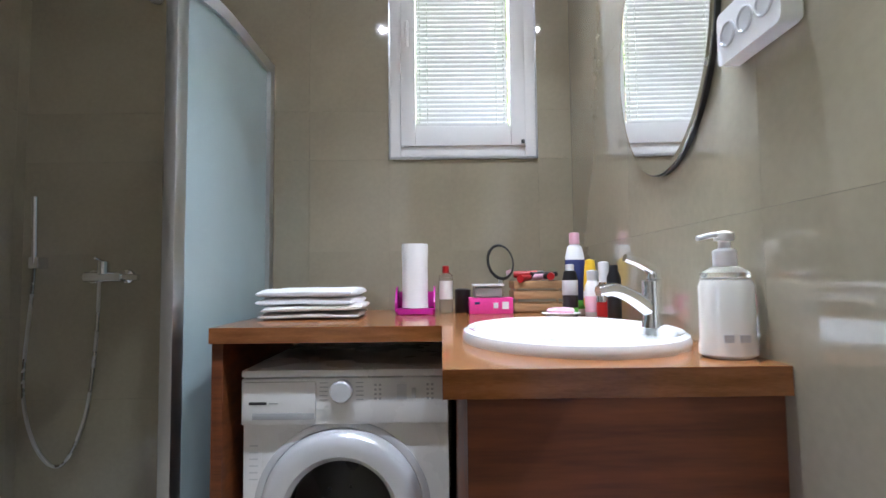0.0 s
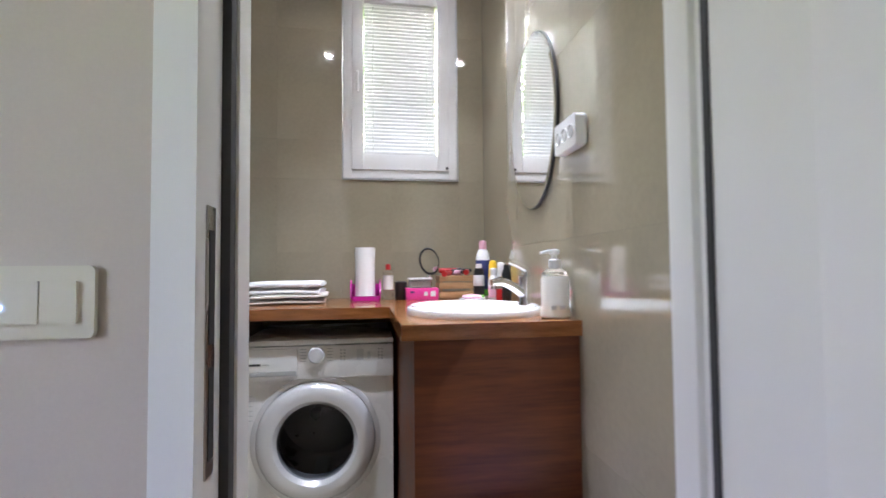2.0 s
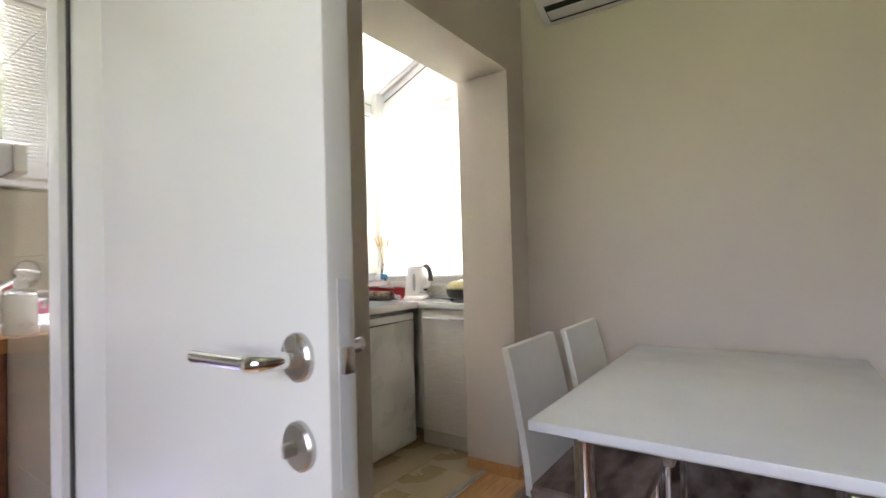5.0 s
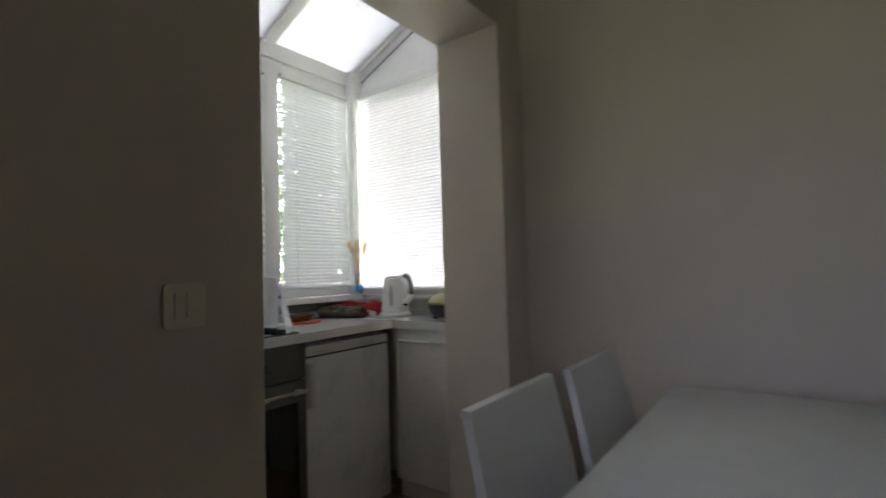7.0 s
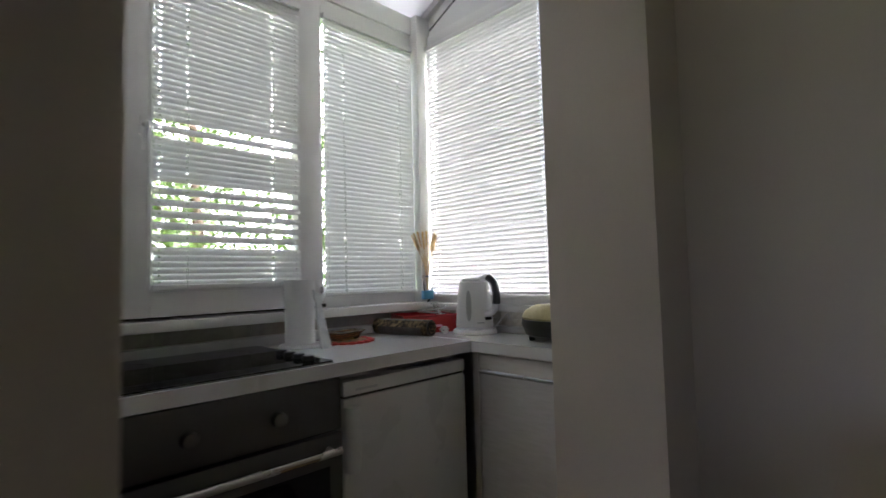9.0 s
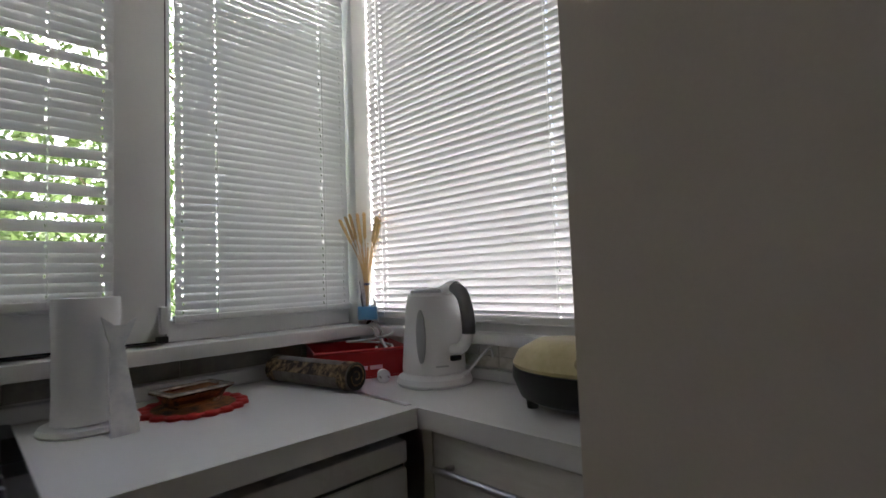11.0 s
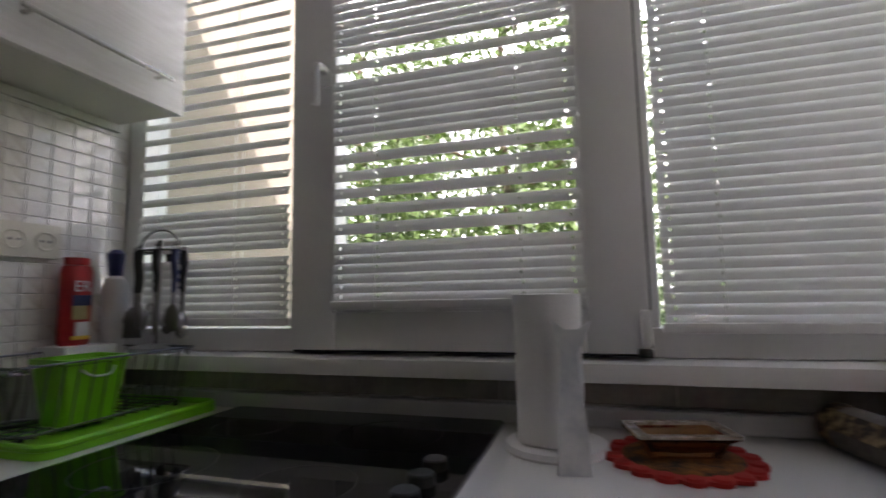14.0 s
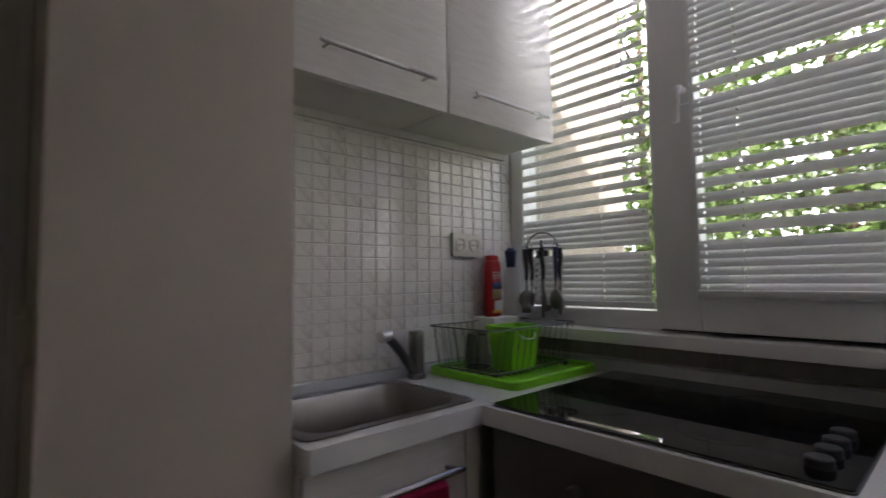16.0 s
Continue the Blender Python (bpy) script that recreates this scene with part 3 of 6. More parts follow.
def kitchen_windows():
    w = thing("window_2", "white upvc kitchen windows above the worktop", "window", kind="structure")
    part("window_frame", box(1.07, 2.80, 1.385, 1.455, 1.02, 1.072, 0.004), M["upvc"], w)
    part("window_frame", box(1.07, 2.80, 1.385, 1.455, 2.235, 2.30, 0.004), M["upvc"], w)
    part("window_frame", box(1.07, 1.125, 1.3855, 1.455, 1.072, 2.235), M["upvc"], w)
    for a, b in ((1.562, 1.60), (2.275, 2.312)):
        part("mullion", box(a, b, 1.384, 1.455, 1.072, 2.235, 0.004), M["upvc"], w)
    s = bar_frame("sash", 1.585, 2.29, 1.030, 2.262, 0.105, 1.345, 1.40, w, wb=0.082)
    p = part("pane", box(1.68, 2.2, 1.385, 1.389, 1.10, 2.17), M["glass"], s, smooth=False)
    p.visible_shadow = False
    bar_frame("glazing_bead", 1.684, 2.191, 1.106, 2.163, 0.012, 1.338, 1.3445, s)
    # Dark strips drawn in for the shade in the gap round the sash.
    part("gasket", box(2.2905, 2.2935, 1.352, 1.383, 1.04, 2.25), M["seal"], s, "dark strip painted in for the shaded gap round the sash")
    part("gasket", box(1.59, 2.288, 1.350, 1.383, 1.0255, 1.0295), M["seal"], s, "dark strip painted in for the shaded gap round the sash")
    part("window_handle", tube(spline([(1.672, 1.345, 1.622), (1.672, 1.310, 1.622), (1.671, 1.300, 1.610), (1.668, 1.302, 1.579), (1.666, 1.304, 1.537)], 5), 0.0085, 8), M["upvc"], s)
    part("handle_plate", prism(rrect(1.658, 1.686, 1.590, 1.654, 0.006), 0, 0.008, bevel=0.002, m=pose(0, 1.345, 0) @ FACE_S), M["upvc"], s)
    part("hinge", box(2.275, 2.291, 1.327, 1.346, 1.045, 1.105, 0.003), M["upvc"], s)
    part("hinge_pin", box(2.268, 2.291, 1.327, 1.346, 1.026, 1.040, 0.003), M["seal"], s)
    for a, b in ((1.115, 1.57), (2.305, 2.80)):
        p = part("pane", box(a, b, 1.42, 1.424, 1.06, 2.25), M["glass"], w, smooth=False)
        p.visible_shadow = False
    part("corner_post", box(2.80, 2.925, 1.335, 1.455, 0.99, 2.39, 0.006), M["upvc"], w)
    part("head_beam", box(1.07, 2.98, 1.375, 1.50, 2.302, 2.392, 0.006), M["upvc"], w)
    part("sill_end", box(1.07, 1.165, 1.185, 1.2995, 0.987, 1.045, 0.004), M["upvc"], w)
    s = part("window_sill", box(1.07, 2.93, 1.300, 1.50, 0.987, 1.019, 0.0025), M["upvc"], w, "white window sill board")
    e = thing("window_3", "white upvc side window of the kitchen", "window", kind="structure")
    part("window_frame", box(2.87, 2.925, 0.44, 1.334, 0.99, 1.058, 0.004), M["upvc"], e)
    part("window_frame", box(2.87, 2.925, 0.44, 1.334, 2.245, 2.30, 0.004), M["upvc"], e)
    p = part("pane", box(2.905, 2.909, 0.44, 1.34, 1.03, 2.25), M["glass"], e, smooth=False)
    p.visible_shadow = False
    part("window_sill", box(2.835, 2.98, 0.44, 1.299, 0.985, 1.012, 0.005), M["upvc"], e)
    gable = [(0.44, 2.30), (1.40, 2.30), (1.40, 2.39), (0.44, 2.82)]
    part("gable_panel", prism([(-a, b) for a, b in gable], -2.93, -2.885, m=FACE_W), M["upvc"], e, "white panel under the sloping roof")
    part("gable_seal", tube([(2.883, 1.33, 2.335), (2.883, 0.45, 2.735)], 0.0035, 6), M["seal"], e)


kitchen_windows()
GAPS1 = [(1.245, 1.475), (1.62, 1.665)]
blind((1.345, 1.374), 0, 0.435, 1.078, 2.232, gaps=[(1.345, 2.2), (1.23, 1.262)], tilt=-60, label="white venetian blind with half open slats", ladders=(0.16, 0.68), seed=5)
blind((1.9405, 1.334), 0, 0.499, 1.112, 2.20, gaps=GAPS1, tilt=-71, label="white venetian blind with slipped slats leaving gaps", ladders=(0.2, 0.78), seed=7)
blind((2.5545, 1.374), 0, 0.482, 1.064, 2.232, tilt=-71, seed=9, ladders=(0.2, 0.82))
blind((2.857, 0.89), 90, 0.885, 1.036, 2.238, tilt=-64, label="wide white venetian blind, slats closed", ladders=(0.27, 0.93), seed=11)


def kitchen_roof():
    r = thing("glazed_roof", "sloping translucent white glazed roof over the kitchen", "roof", kind="structure")
    slope = math.atan2(0.43, 0.96)
    rise = lambda y: 2.392 + (1.40 - y) * math.tan(slope)  # noqa: E731

    def beam(x0, x1, t0, t1):
        out = [(-0.36, rise(0.36) + t0), (-1.52, rise(1.52) + t0), (-1.52, rise(1.52) + t1), (-0.36, rise(0.36) + t1)]
        return prism(out, -x1, -x0, m=FACE_W)
    for x0, x1 in ((1.04, 1.10), (1.60, 1.65), (2.225, 2.28), (2.86, 2.95)):
        part("rafter", beam(x0, x1, -0.03, 0.05), M["upvc"], r)
    for x0, x1 in ((1.10, 1.60), (1.65, 2.225), (2.28, 2.86)):
        part("roof_pane", beam(x0, x1, 0.005, 0.02), M["roofsheet"], r)
    for x in (1.103, 1.597, 1.653, 2.222, 2.283, 2.857):
        part("glazing_seal", tube([(x, 0.45, rise(0.45) - 0.002), (x, 1.372, rise(1.372) - 0.002)], 0.003, 5), M["lgrey"], r)


kitchen_roof()


def tiles(host, spans_u, spans_v, place, depth, gap, material, name, holes=(), label=""):
    """Flat tiles on a wall: place(u, v, d) lays a corner; cells whose middle lies in a hole are left out."""
    cache = {}
    for u0, u1 in zip(spans_u, spans_u[1:]):
        for v0, v1 in zip(spans_v, spans_v[1:]):
            um, vm = (u0 + u1) / 2, (v0 + v1) / 2
            if any(a < um < b and c < vm < d for a, b, c, d in holes):
                continue
            key = (round(u1 - u0, 3), round(v1 - v0, 3))
            if key not in cache:
                bm = bmesh.new()
                hu, hv, c = (u1 - u0 - gap) / 2, (v1 - v0 - gap) / 2, min(0.0012, depth / 2, gap)
                o = Vector(place(0, 0, 0))
                low = [bm.verts.new(Vector(place(a * hu, b * hv, 0)) - o) for a, b in ((-1, -1), (1, -1), (1, 1), (-1, 1))]
                mid = [bm.verts.new(Vector(place(a * hu, b * hv, depth - c)) - o) for a, b in ((-1, -1), (1, -1), (1, 1), (-1, 1))]
                top = [bm.verts.new(Vector(place(a * (hu - c), b * (hv - c), depth)) - o) for a, b in ((-1, -1), (1, -1), (1, 1), (-1, 1))]
                bm.faces.new(top)
                for x, y in ((low, mid), (mid, top)):
                    for k in range(4):
                        bm.faces.new((x[k], x[(k + 1) % 4], y[(k + 1) % 4], y[k]))
                bmesh.ops.recalc_face_normals(bm, faces=bm.faces)
                if bm.faces[0].normal.dot(Vector(place(0, 0, 1)) - o) < 0:
                    bmesh.ops.reverse_faces(bm, faces=bm.faces)
                cache[key] = mesh(name, bm, material, smooth=False)
            t = part(name, cache[key], None, host)
            t.matrix_basis = Matrix.Translation(place(um, vm, 0))


def steps(a, b, size, extra=()):
    n = max(1, math.ceil((b - a) / size - 1e-6))
    cuts = [a + k * size for k in range(n)] + [b]
    for e in extra:
        cuts = [c for c in cuts if abs(c - e) > 0.03 or c in (a, b)] + [e]
    return sorted(set(round(c, 4) for c in cuts))

# ---- bathroom: large things ----


def turned(profile, m, n=56):
    """An open surface of revolution: (radius, height) pairs, laid by m, no end caps."""
    bm = bmesh.new()
    rows = [[bm.verts.new(m @ Vector((r * math.cos(2 * math.pi * k / n), r * math.sin(2 * math.pi * k / n), z))) for k in range(n)] for r, z in profile]
    for a, b in zip(rows, rows[1:]):
        for k in range(n):
            bm.faces.new((a[k], a[(k + 1) % n], b[(k + 1) % n], b[k]))
    bmesh.ops.recalc_face_normals(bm, faces=bm.faces)
    return bm


def washing_machine():
    w = thing("washing_machine", "white front-loading washing machine with grey porthole door", "washing machine", at=(-0.176, 1.60, 0))
    hole = [(-0.010 + 0.200 * math.cos(2 * math.pi * k / 48), 0.425 + 0.200 * math.sin(2 * math.pi * k / 48)) for k in range(48)]
    bm = holed_slab([(-0.297, 0.02), (0.297, 0.02), (0.297, 0.805), (-0.297, 0.805)], hole, 0.0, 0.014)
    bm.transform(pose(0, 0.026, 0) @ FACE_S)
    part("front_panel", bm, M["enamel"], w)
    part("side_panel", box(-0.297, -0.283, 0.027, 0.57, 0.02, 0.805), M["enamel"], w)
    part("side_panel", box(0.283, 0.297, 0.027, 0.57, 0.02, 0.805), M["enamel"], w)
    part("bottom_panel", box(-0.282, 0.282, 0.027, 0.57, 0.02, 0.04), M["enamel"], w)
    part("back_panel", box(-0.282, 0.282, 0.55, 0.57, 0.041, 0.805), M["enamel"], w)
    part("top", box(-0.30, 0.30, -0.006, 0.575, 0.806, 0.828, 0.008), M["enamel"], w)
    p = part("control_panel", box(-0.298, 0.298, -0.010, 0.02, 0.672, 0.8045, 0.008), M["enamel"], w)
    d = part("drawer", box(-0.290, -0.082, -0.016, -0.004, 0.682, 0.796, 0.004), M["enamel"], w)
    part("grip", box(-0.262, -0.086, -0.0175, -0.0155, 0.690, 0.708, 0.0005), M["grey"], d, "grey recessed drawer grip")
    part("logo", box(-0.272, -0.222, -0.0172, -0.0158, 0.732, 0.740), M["seal"], d, "small dark maker's mark")
    part("mark", box(-0.215, -0.19, -0.0170, -0.0158, 0.734, 0.737), M["grey"], d)
    part("knob", lathe([(0.033, 0), (0.032, 0.018), (0.028, 0.022), (0.01, 0.0225)], 32, m=pose(-0.008, -0.010, 0.768) @ FACE_S), M["lgrey"], p, "round programme knob")
    for k in range(5):
        part("print_mark", box(-0.072, -0.048, -0.0112, -0.0098, 0.742 + k * 0.012, 0.7445 + k * 0.012), M["grey"], p)
        part("print_mark", box(0.032, 0.054, -0.0112, -0.0098, 0.742 + k * 0.012, 0.7445 + k * 0.012), M["grey"], p)
    for x in (0.085, 0.098, 0.235, 0.248):
        for k in range(4):
            part("print_mark", box(x, x + 0.007, -0.0112, -0.0098, 0.742 + k * 0.013, 0.748 + k * 0.013), M["grey"], p)
    part("display", box(0.15, 0.178, -0.0114, -0.0098, 0.742, 0.785), M["lgrey"], p)
    part("button", box(0.192, 0.204, -0.014, -0.0098, 0.745, 0.775, 0.002), M["lgrey"], p)
    c = pose(-0.010, 0.012, 0.425) @ FACE_S
    part("door_surround", turned([(0.255, 0), (0.255, 0.006), (0.248, 0.010), (0.236, 0.010), (0.232, 0.0)], c), M["silver"], w)
    ring = bmesh.new()
    prof = [(0.150, 0.010), (0.150, 0.030), (0.165, 0.046), (0.190, 0.050), (0.215, 0.044), (0.230, 0.028), (0.234, 0.008)]
    rows = [[ring.verts.new(c @ Vector((r * math.cos(2 * math.pi * k / 64), r * math.sin(2 * math.pi * k / 64), z))) for k in range(64)] for r, z in prof]
    for a, b in zip(rows, rows[1:]):
        for k in range(64):
            ring.faces.new((a[k], a[(k + 1) % 64], b[(k + 1) % 64], b[k]))
    bmesh.ops.recalc_face_normals(ring, faces=ring.faces)
    dr = part("door", ring, M["silver"], w, "silver-white porthole door ring")
    bowl = part("glass_bowl", turned([(0.151, 0.030), (0.146, 0.022), (0.138, 0.0), (0.120, -0.045), (0.085, -0.068), (0.03, -0.074), (0.0005, -0.074)], c), M["porthole"], dr, "bulging porthole glass with the dark drum behind")
    bowl.visible_shadow = False
    part("gasket", turned([(0.153, 0.012), (0.152, 0.020), (0.149, -0.004), (0.158, -0.02), (0.150, -0.035), (0.165, -0.05), (0.178, -0.06)], c), M["dgrey"], dr, "dark grey rubber gasket")
    part("drum", turned([(0.178, -0.06), (0.225, -0.065), (0.228, -0.10), (0.228, -0.36), (0.20, -0.40), (0.05, -0.39), (0.0005, -0.38)], c), M["steel"], w, "steel drum inside the machine")
    for a in (30, 150, 270):
        q = c @ pose(0, 0, 0, 0, 0, a)
        bm = prism([(0.19, -0.028), (0.228, -0.034), (0.228, 0.034), (0.19, 0.028)], -0.34, -0.09, bevel=0.008, m=q)
        part("paddle", bm, M["lgrey"], w, "pale plastic drum paddle")
    part("sticker", prism(rrect(-0.285, -0.245, 0.50, 0.63, 0.004), 0, 0.0006, m=pose(0, 0.012, 0) @ FACE_S), M["whiteplastic"], w, "pale energy sticker")
    for k in range(6):
        part("sticker_mark", box(-0.28, -0.255, 0.0108, 0.0113, 0.512 + k * 0.019, 0.516 + k * 0.019), M["lgrey"], w)
    part("kick_panel", box(-0.29, 0.29, 0.008, 0.02, 0.03, 0.12, 0.003), M["enamel"], w)


washing_machine()


BX, BY = 0.382, 1.240


def bath_vanity():
    out = [(-0.545, 2.213), (-0.545, 1.54), (0.105, 1.54), (0.105, 0.905), (0.628, 0.905), (0.661, 2.213)]
    hole = [(BX + 0.212 * math.cos(2 * math.pi * k / 48), BY + 0.248 * math.sin(2 * math.pi * k / 48)) for k in range(48)]
    bm = holed_slab(out, hole, 0.912, 0.956)
    solid("bathroom_worktop", bm, M["woodtop"], "glossy brown wood L-shaped bathroom worktop", "worktop", smooth=True)
    v = thing("vanity_cabinet", "reddish-brown wooden vanity cabinet under the basin", "cabinet", at=(0.385, 0.93, 0))
    part("front_panel", box(-0.243, 0.243, -0.006, 0.012, 0.0, 0.911, 0.002), M["wood"], v)
    part("side_panel", box(-0.241, -0.223, 0.013, 1.27, 0.0, 0.911, 0.001), M["wood"], v)
    e = thing("end_panel", "reddish-brown wooden end panel beside the washing machine", "panel", at=(-0.527, 1.88, 0))
    part("board", box(-0.016, 0.016, -0.325, 0.33, 0.0, 0.911, 0.002), M["wood"], e)


bath_vanity()


def basin():
    b = thing("washbasin", "white oval ceramic drop-in basin", "basin", at=(BX, BY, 0.956))
    prof = [(1.0, 0.0), (1.006, 0.010), (0.99, 0.021), (0.95, 0.026), (0.90, 0.023), (0.865, 0.008), (0.80, -0.04), (0.66, -0.09), (0.4, -0.115), (0.06, -0.12)]
    part("bowl", lathe(prof, 64, sx=0.232, sy=0.268), M["ceramic"], b)
    part("drain", lathe([(0.022, -0.119), (0.022, -0.116), (0.012, -0.115)], 24), M["chrome"], b)
    part("overflow", lathe([(0.007, 0), (0.007, 0.002), (0.004, 0.002)], 14, m=pose(0.178, -0.04, -0.03, 0, -70, 0)), M["chrome"], b)
    f = thing("basin_faucet", "chrome single-lever basin faucet", "faucet", at=(0.585, 1.28, 0.974))
    part("body", lathe([(0.027, 0), (0.026, 0.008), (0.022, 0.02), (0.023, 0.09), (0.024, 0.105), (0.012, 0.112)], 28), M["chrome"], f)
    part("spout", tube(spline([(-0.002, 0, 0.035), (-0.05, -0.012, 0.068), (-0.095, -0.024, 0.086), (-0.135, -0.033, 0.082)], 6), 0.0185, 16, taper=0.72), M["chrome"], f)
    part("aerator", lathe([(0.011, 0), (0.011, 0.014)], 18, at=(-0.128, -0.032, 0.060)), M["chrome"], f)
    part("lever", tube(spline([(0.004, 0, 0.108), (0.0, 0, 0.128), (-0.03, -0.006, 0.146), (-0.066, -0.012, 0.158)], 6), 0.0165, 14, taper=0.55), M["chrome"], f)


basin()


def shower():
    s = thing("shower_enclosure", "quadrant shower enclosure with frosted glass and aluminium frame", "shower", at=(-0.62, 2.2, 0))
    path = [(0.0, 0.012 - 0.0, 0), (0.0, -0.40, 0)] + [(-0.55 + 0.55 * math.cos(radians(a)), -0.40 - 0.55 * math.sin(radians(a)), 0) for a in range(6, 91, 6)] + [(-1.03, -0.95, 0)]
    # tops and glass follow the same plan line

    def band(z0, z1, half, pts):
        bm = bmesh.new()
        rows = []
        for i, p in enumerate(pts):
            a, b = Vector(pts[max(i - 1, 0)]), Vector(pts[min(i + 1, len(pts) - 1)])
            d = (b - a).normalized()
            nrm = Vector((-d.y, d.x, 0))
            q = Vector(p)
            rows.append([bm.verts.new((*(q + nrm * h).to_2d(), z)) for h, z in ((half, z0), (half, z1), (-half, z1), (-half, z0))])
        for r, t in zip(rows, rows[1:]):
            for k in range(4):
                bm.faces.new((r[k], r[(k + 1) % 4], t[(k + 1) % 4], t[k]))
        bm.faces.new(rows[0])
        bm.faces.new(rows[-1][::-1])
        bmesh.ops.recalc_face_normals(bm, faces=bm.faces)
        return bm
    part("top_rail", band(1.955, 2.0, 0.019, path), M["alu"], s)
    part("bottom_rail", band(0.15, 0.185, 0.019, path), M["alu"], s)
    part("tray", prism([(-1.03, 0.01), (0.015, 0.01)] + [(x + 0.015 if y > -0.4 else x, y - 0.015) for x, y, _ in path[1:]], 0.0, 0.149), M["ceramic"], s, "white shower tray")
    part("wall_profile", box(-0.02, 0.02, -0.035, 0.010, 0.185, 1.955, 0.003), M["alu"], s)
    part("fixed_pane", band(0.185, 1.955, 0.003, path[:6]), M["frosted"], s, "frosted glass pane")
    x, y, _ = path[5]
    part("post", box(x - 0.018, x + 0.018, y - 0.03, y + 0.03, 0.186, 1.954, 0.004), M["alu"], s)
    x, y, _ = path[3]
    part("sliding_pane", band(0.19, 1.95, 0.003, [(p[0] - 0.014, p[1], 0) for p in path[2:6]]), M["frosted"], s, "frosted sliding pane pushed open")
    m = thing("shower_mixer", "chrome shower mixer with hose and hand shower", "shower mixer", at=(-1.27, 2.207, 1.105))
    part("body", tube([(-0.075, -0.045, 0), (0.075, -0.045, 0)], 0.021, 16), M["chrome"], m)
    part("cartridge", lathe([(0.022, 0.0), (0.022, 0.045), (0.02, 0.05)], 20, at=(0.0, -0.05, 0.012)), M["chrome"], m)
    part("lever", tube([(0, -0.05, 0.062), (0, -0.10, 0.075)], 0.006, 8), M["chrome"], m)
    for x in (-0.07, 0.07):
        part("rosette", lathe([(0.03, 0), (0.027, 0.01), (0.012, 0.018), (0.012, 0.04)], 20, m=pose(x, 0, 0) @ FACE_S), M["chrome"], m)
    part("knob", tube([(0.075, -0.045, 0), (0.14, -0.045, -0.004)], 0.013, 12), M["chrome"], m)
    part("hose", tube(spline([(-0.02, -0.045, -0.02), (-0.022, -0.05, -0.25), (-0.05, -0.06, -0.55), (-0.13, -0.07, -0.74), (-0.24, -0.06, -0.68), (-0.31, -0.05, -0.45), (-0.29, -0.045, -0.05), (-0.285, -0.045, 0.06)], 8), 0.0065, 8), M["steel"], m, "silver shower hose")
    part("hand_shower", tube(spline([(-0.285, -0.045, 0.06), (-0.285, -0.05, 0.2), (-0.284, -0.055, 0.33)], 5), 0.0115, 12), M["chrome"], m)
    part("bracket", box(-0.305, -0.262, -0.055, 0.0, 0.035, 0.085, 0.006), M["chrome"], m)
    h = thing("overhead_shower", "chrome overhead shower arm on the tiled wall", "shower", at=(-1.05, 2.207, 2.29))
    part("arm", tube(spline([(0, 0, 0.01), (0, -0.06, 0.01), (0.0, -0.10, -0.02)], 5), 0.012, 10), M["chrome"], h)
    part("head", lathe([(0.012, 0.03), (0.02, 0.02), (0.036, 0.0), (0.034, -0.005)], 24, m=pose(0, -0.11, -0.045, -30, 0, 0)), M["chrome"], h)


shower()


def bath_mirror():
    m = thing("wall_mirror", "oval frameless mirror with dark edge on tiled wall", "mirror", at=(0.629, 1.305, 1.655))
    m.matrix_world = SKEW @ m.matrix_world
    prof = [(1.0, 0.0115), (1.0, 0.0145), (0.965, 0.0162), (0.02, 0.0164)]
    part("glass", lathe(prof, 96, sx=0.255, sy=0.325, m=FACE_W), M["mirror"], m, smooth=False)
    part("backing", lathe([(0.985, -0.0), (1.004, 0.0015), (1.004, 0.0112), (0.98, 0.0114)], 80, sx=0.257, sy=0.327, m=pose(-0.0, 0, 0) @ FACE_W), M["black"], m, "dark mirror edge")


bath_mirror()


def bath_socket():
    s = thing("wall_socket", "white triple wall socket on the tiles", "socket", at=(0.629, 0.925, 1.50))
    s.matrix_world = SKEW @ s.matrix_world
    part("box", prism(rrect(-0.082, 0.082, -0.046, 0.046, 0.012), 0, 0.036, bevel=0.005, m=FACE_W), M["whiteplastic"], s)
    for x in (-0.048, 0.0, 0.048):
        part("outlet", lathe([(0.021, 0.0), (0.021, 0.0385), (0.019, 0.0395), (0.017, 0.0365), (0.004, 0.0366)], 24, m=FACE_W @ pose(x, 0, 0)), M["lgrey"], s)


bath_socket()


def toilet():
    t = thing("toilet", "white toilet with a lilac plush lid cover", "toilet", at=(0.40, 0.645, 0))
    part("bowl", lathe([(0.11, 0), (0.115, 0.05), (0.12, 0.2), (0.165, 0.36), (0.175, 0.40), (0.02, 0.402)], 36, sx=1.15, sy=1.0), M["ceramic"], t)
    part("lid_cover", lathe([(0.178, 0.403), (0.185, 0.42), (0.182, 0.44), (0.165, 0.452), (0.05, 0.456)], 40, sx=1.15, sy=1.0), M["lilac"], t, "lilac plush lid cover")
    part("cistern", box(0.12, 0.226, -0.18, 0.13, 0.34, 0.462, 0.05, 6), M["ceramic"], t)


toilet()


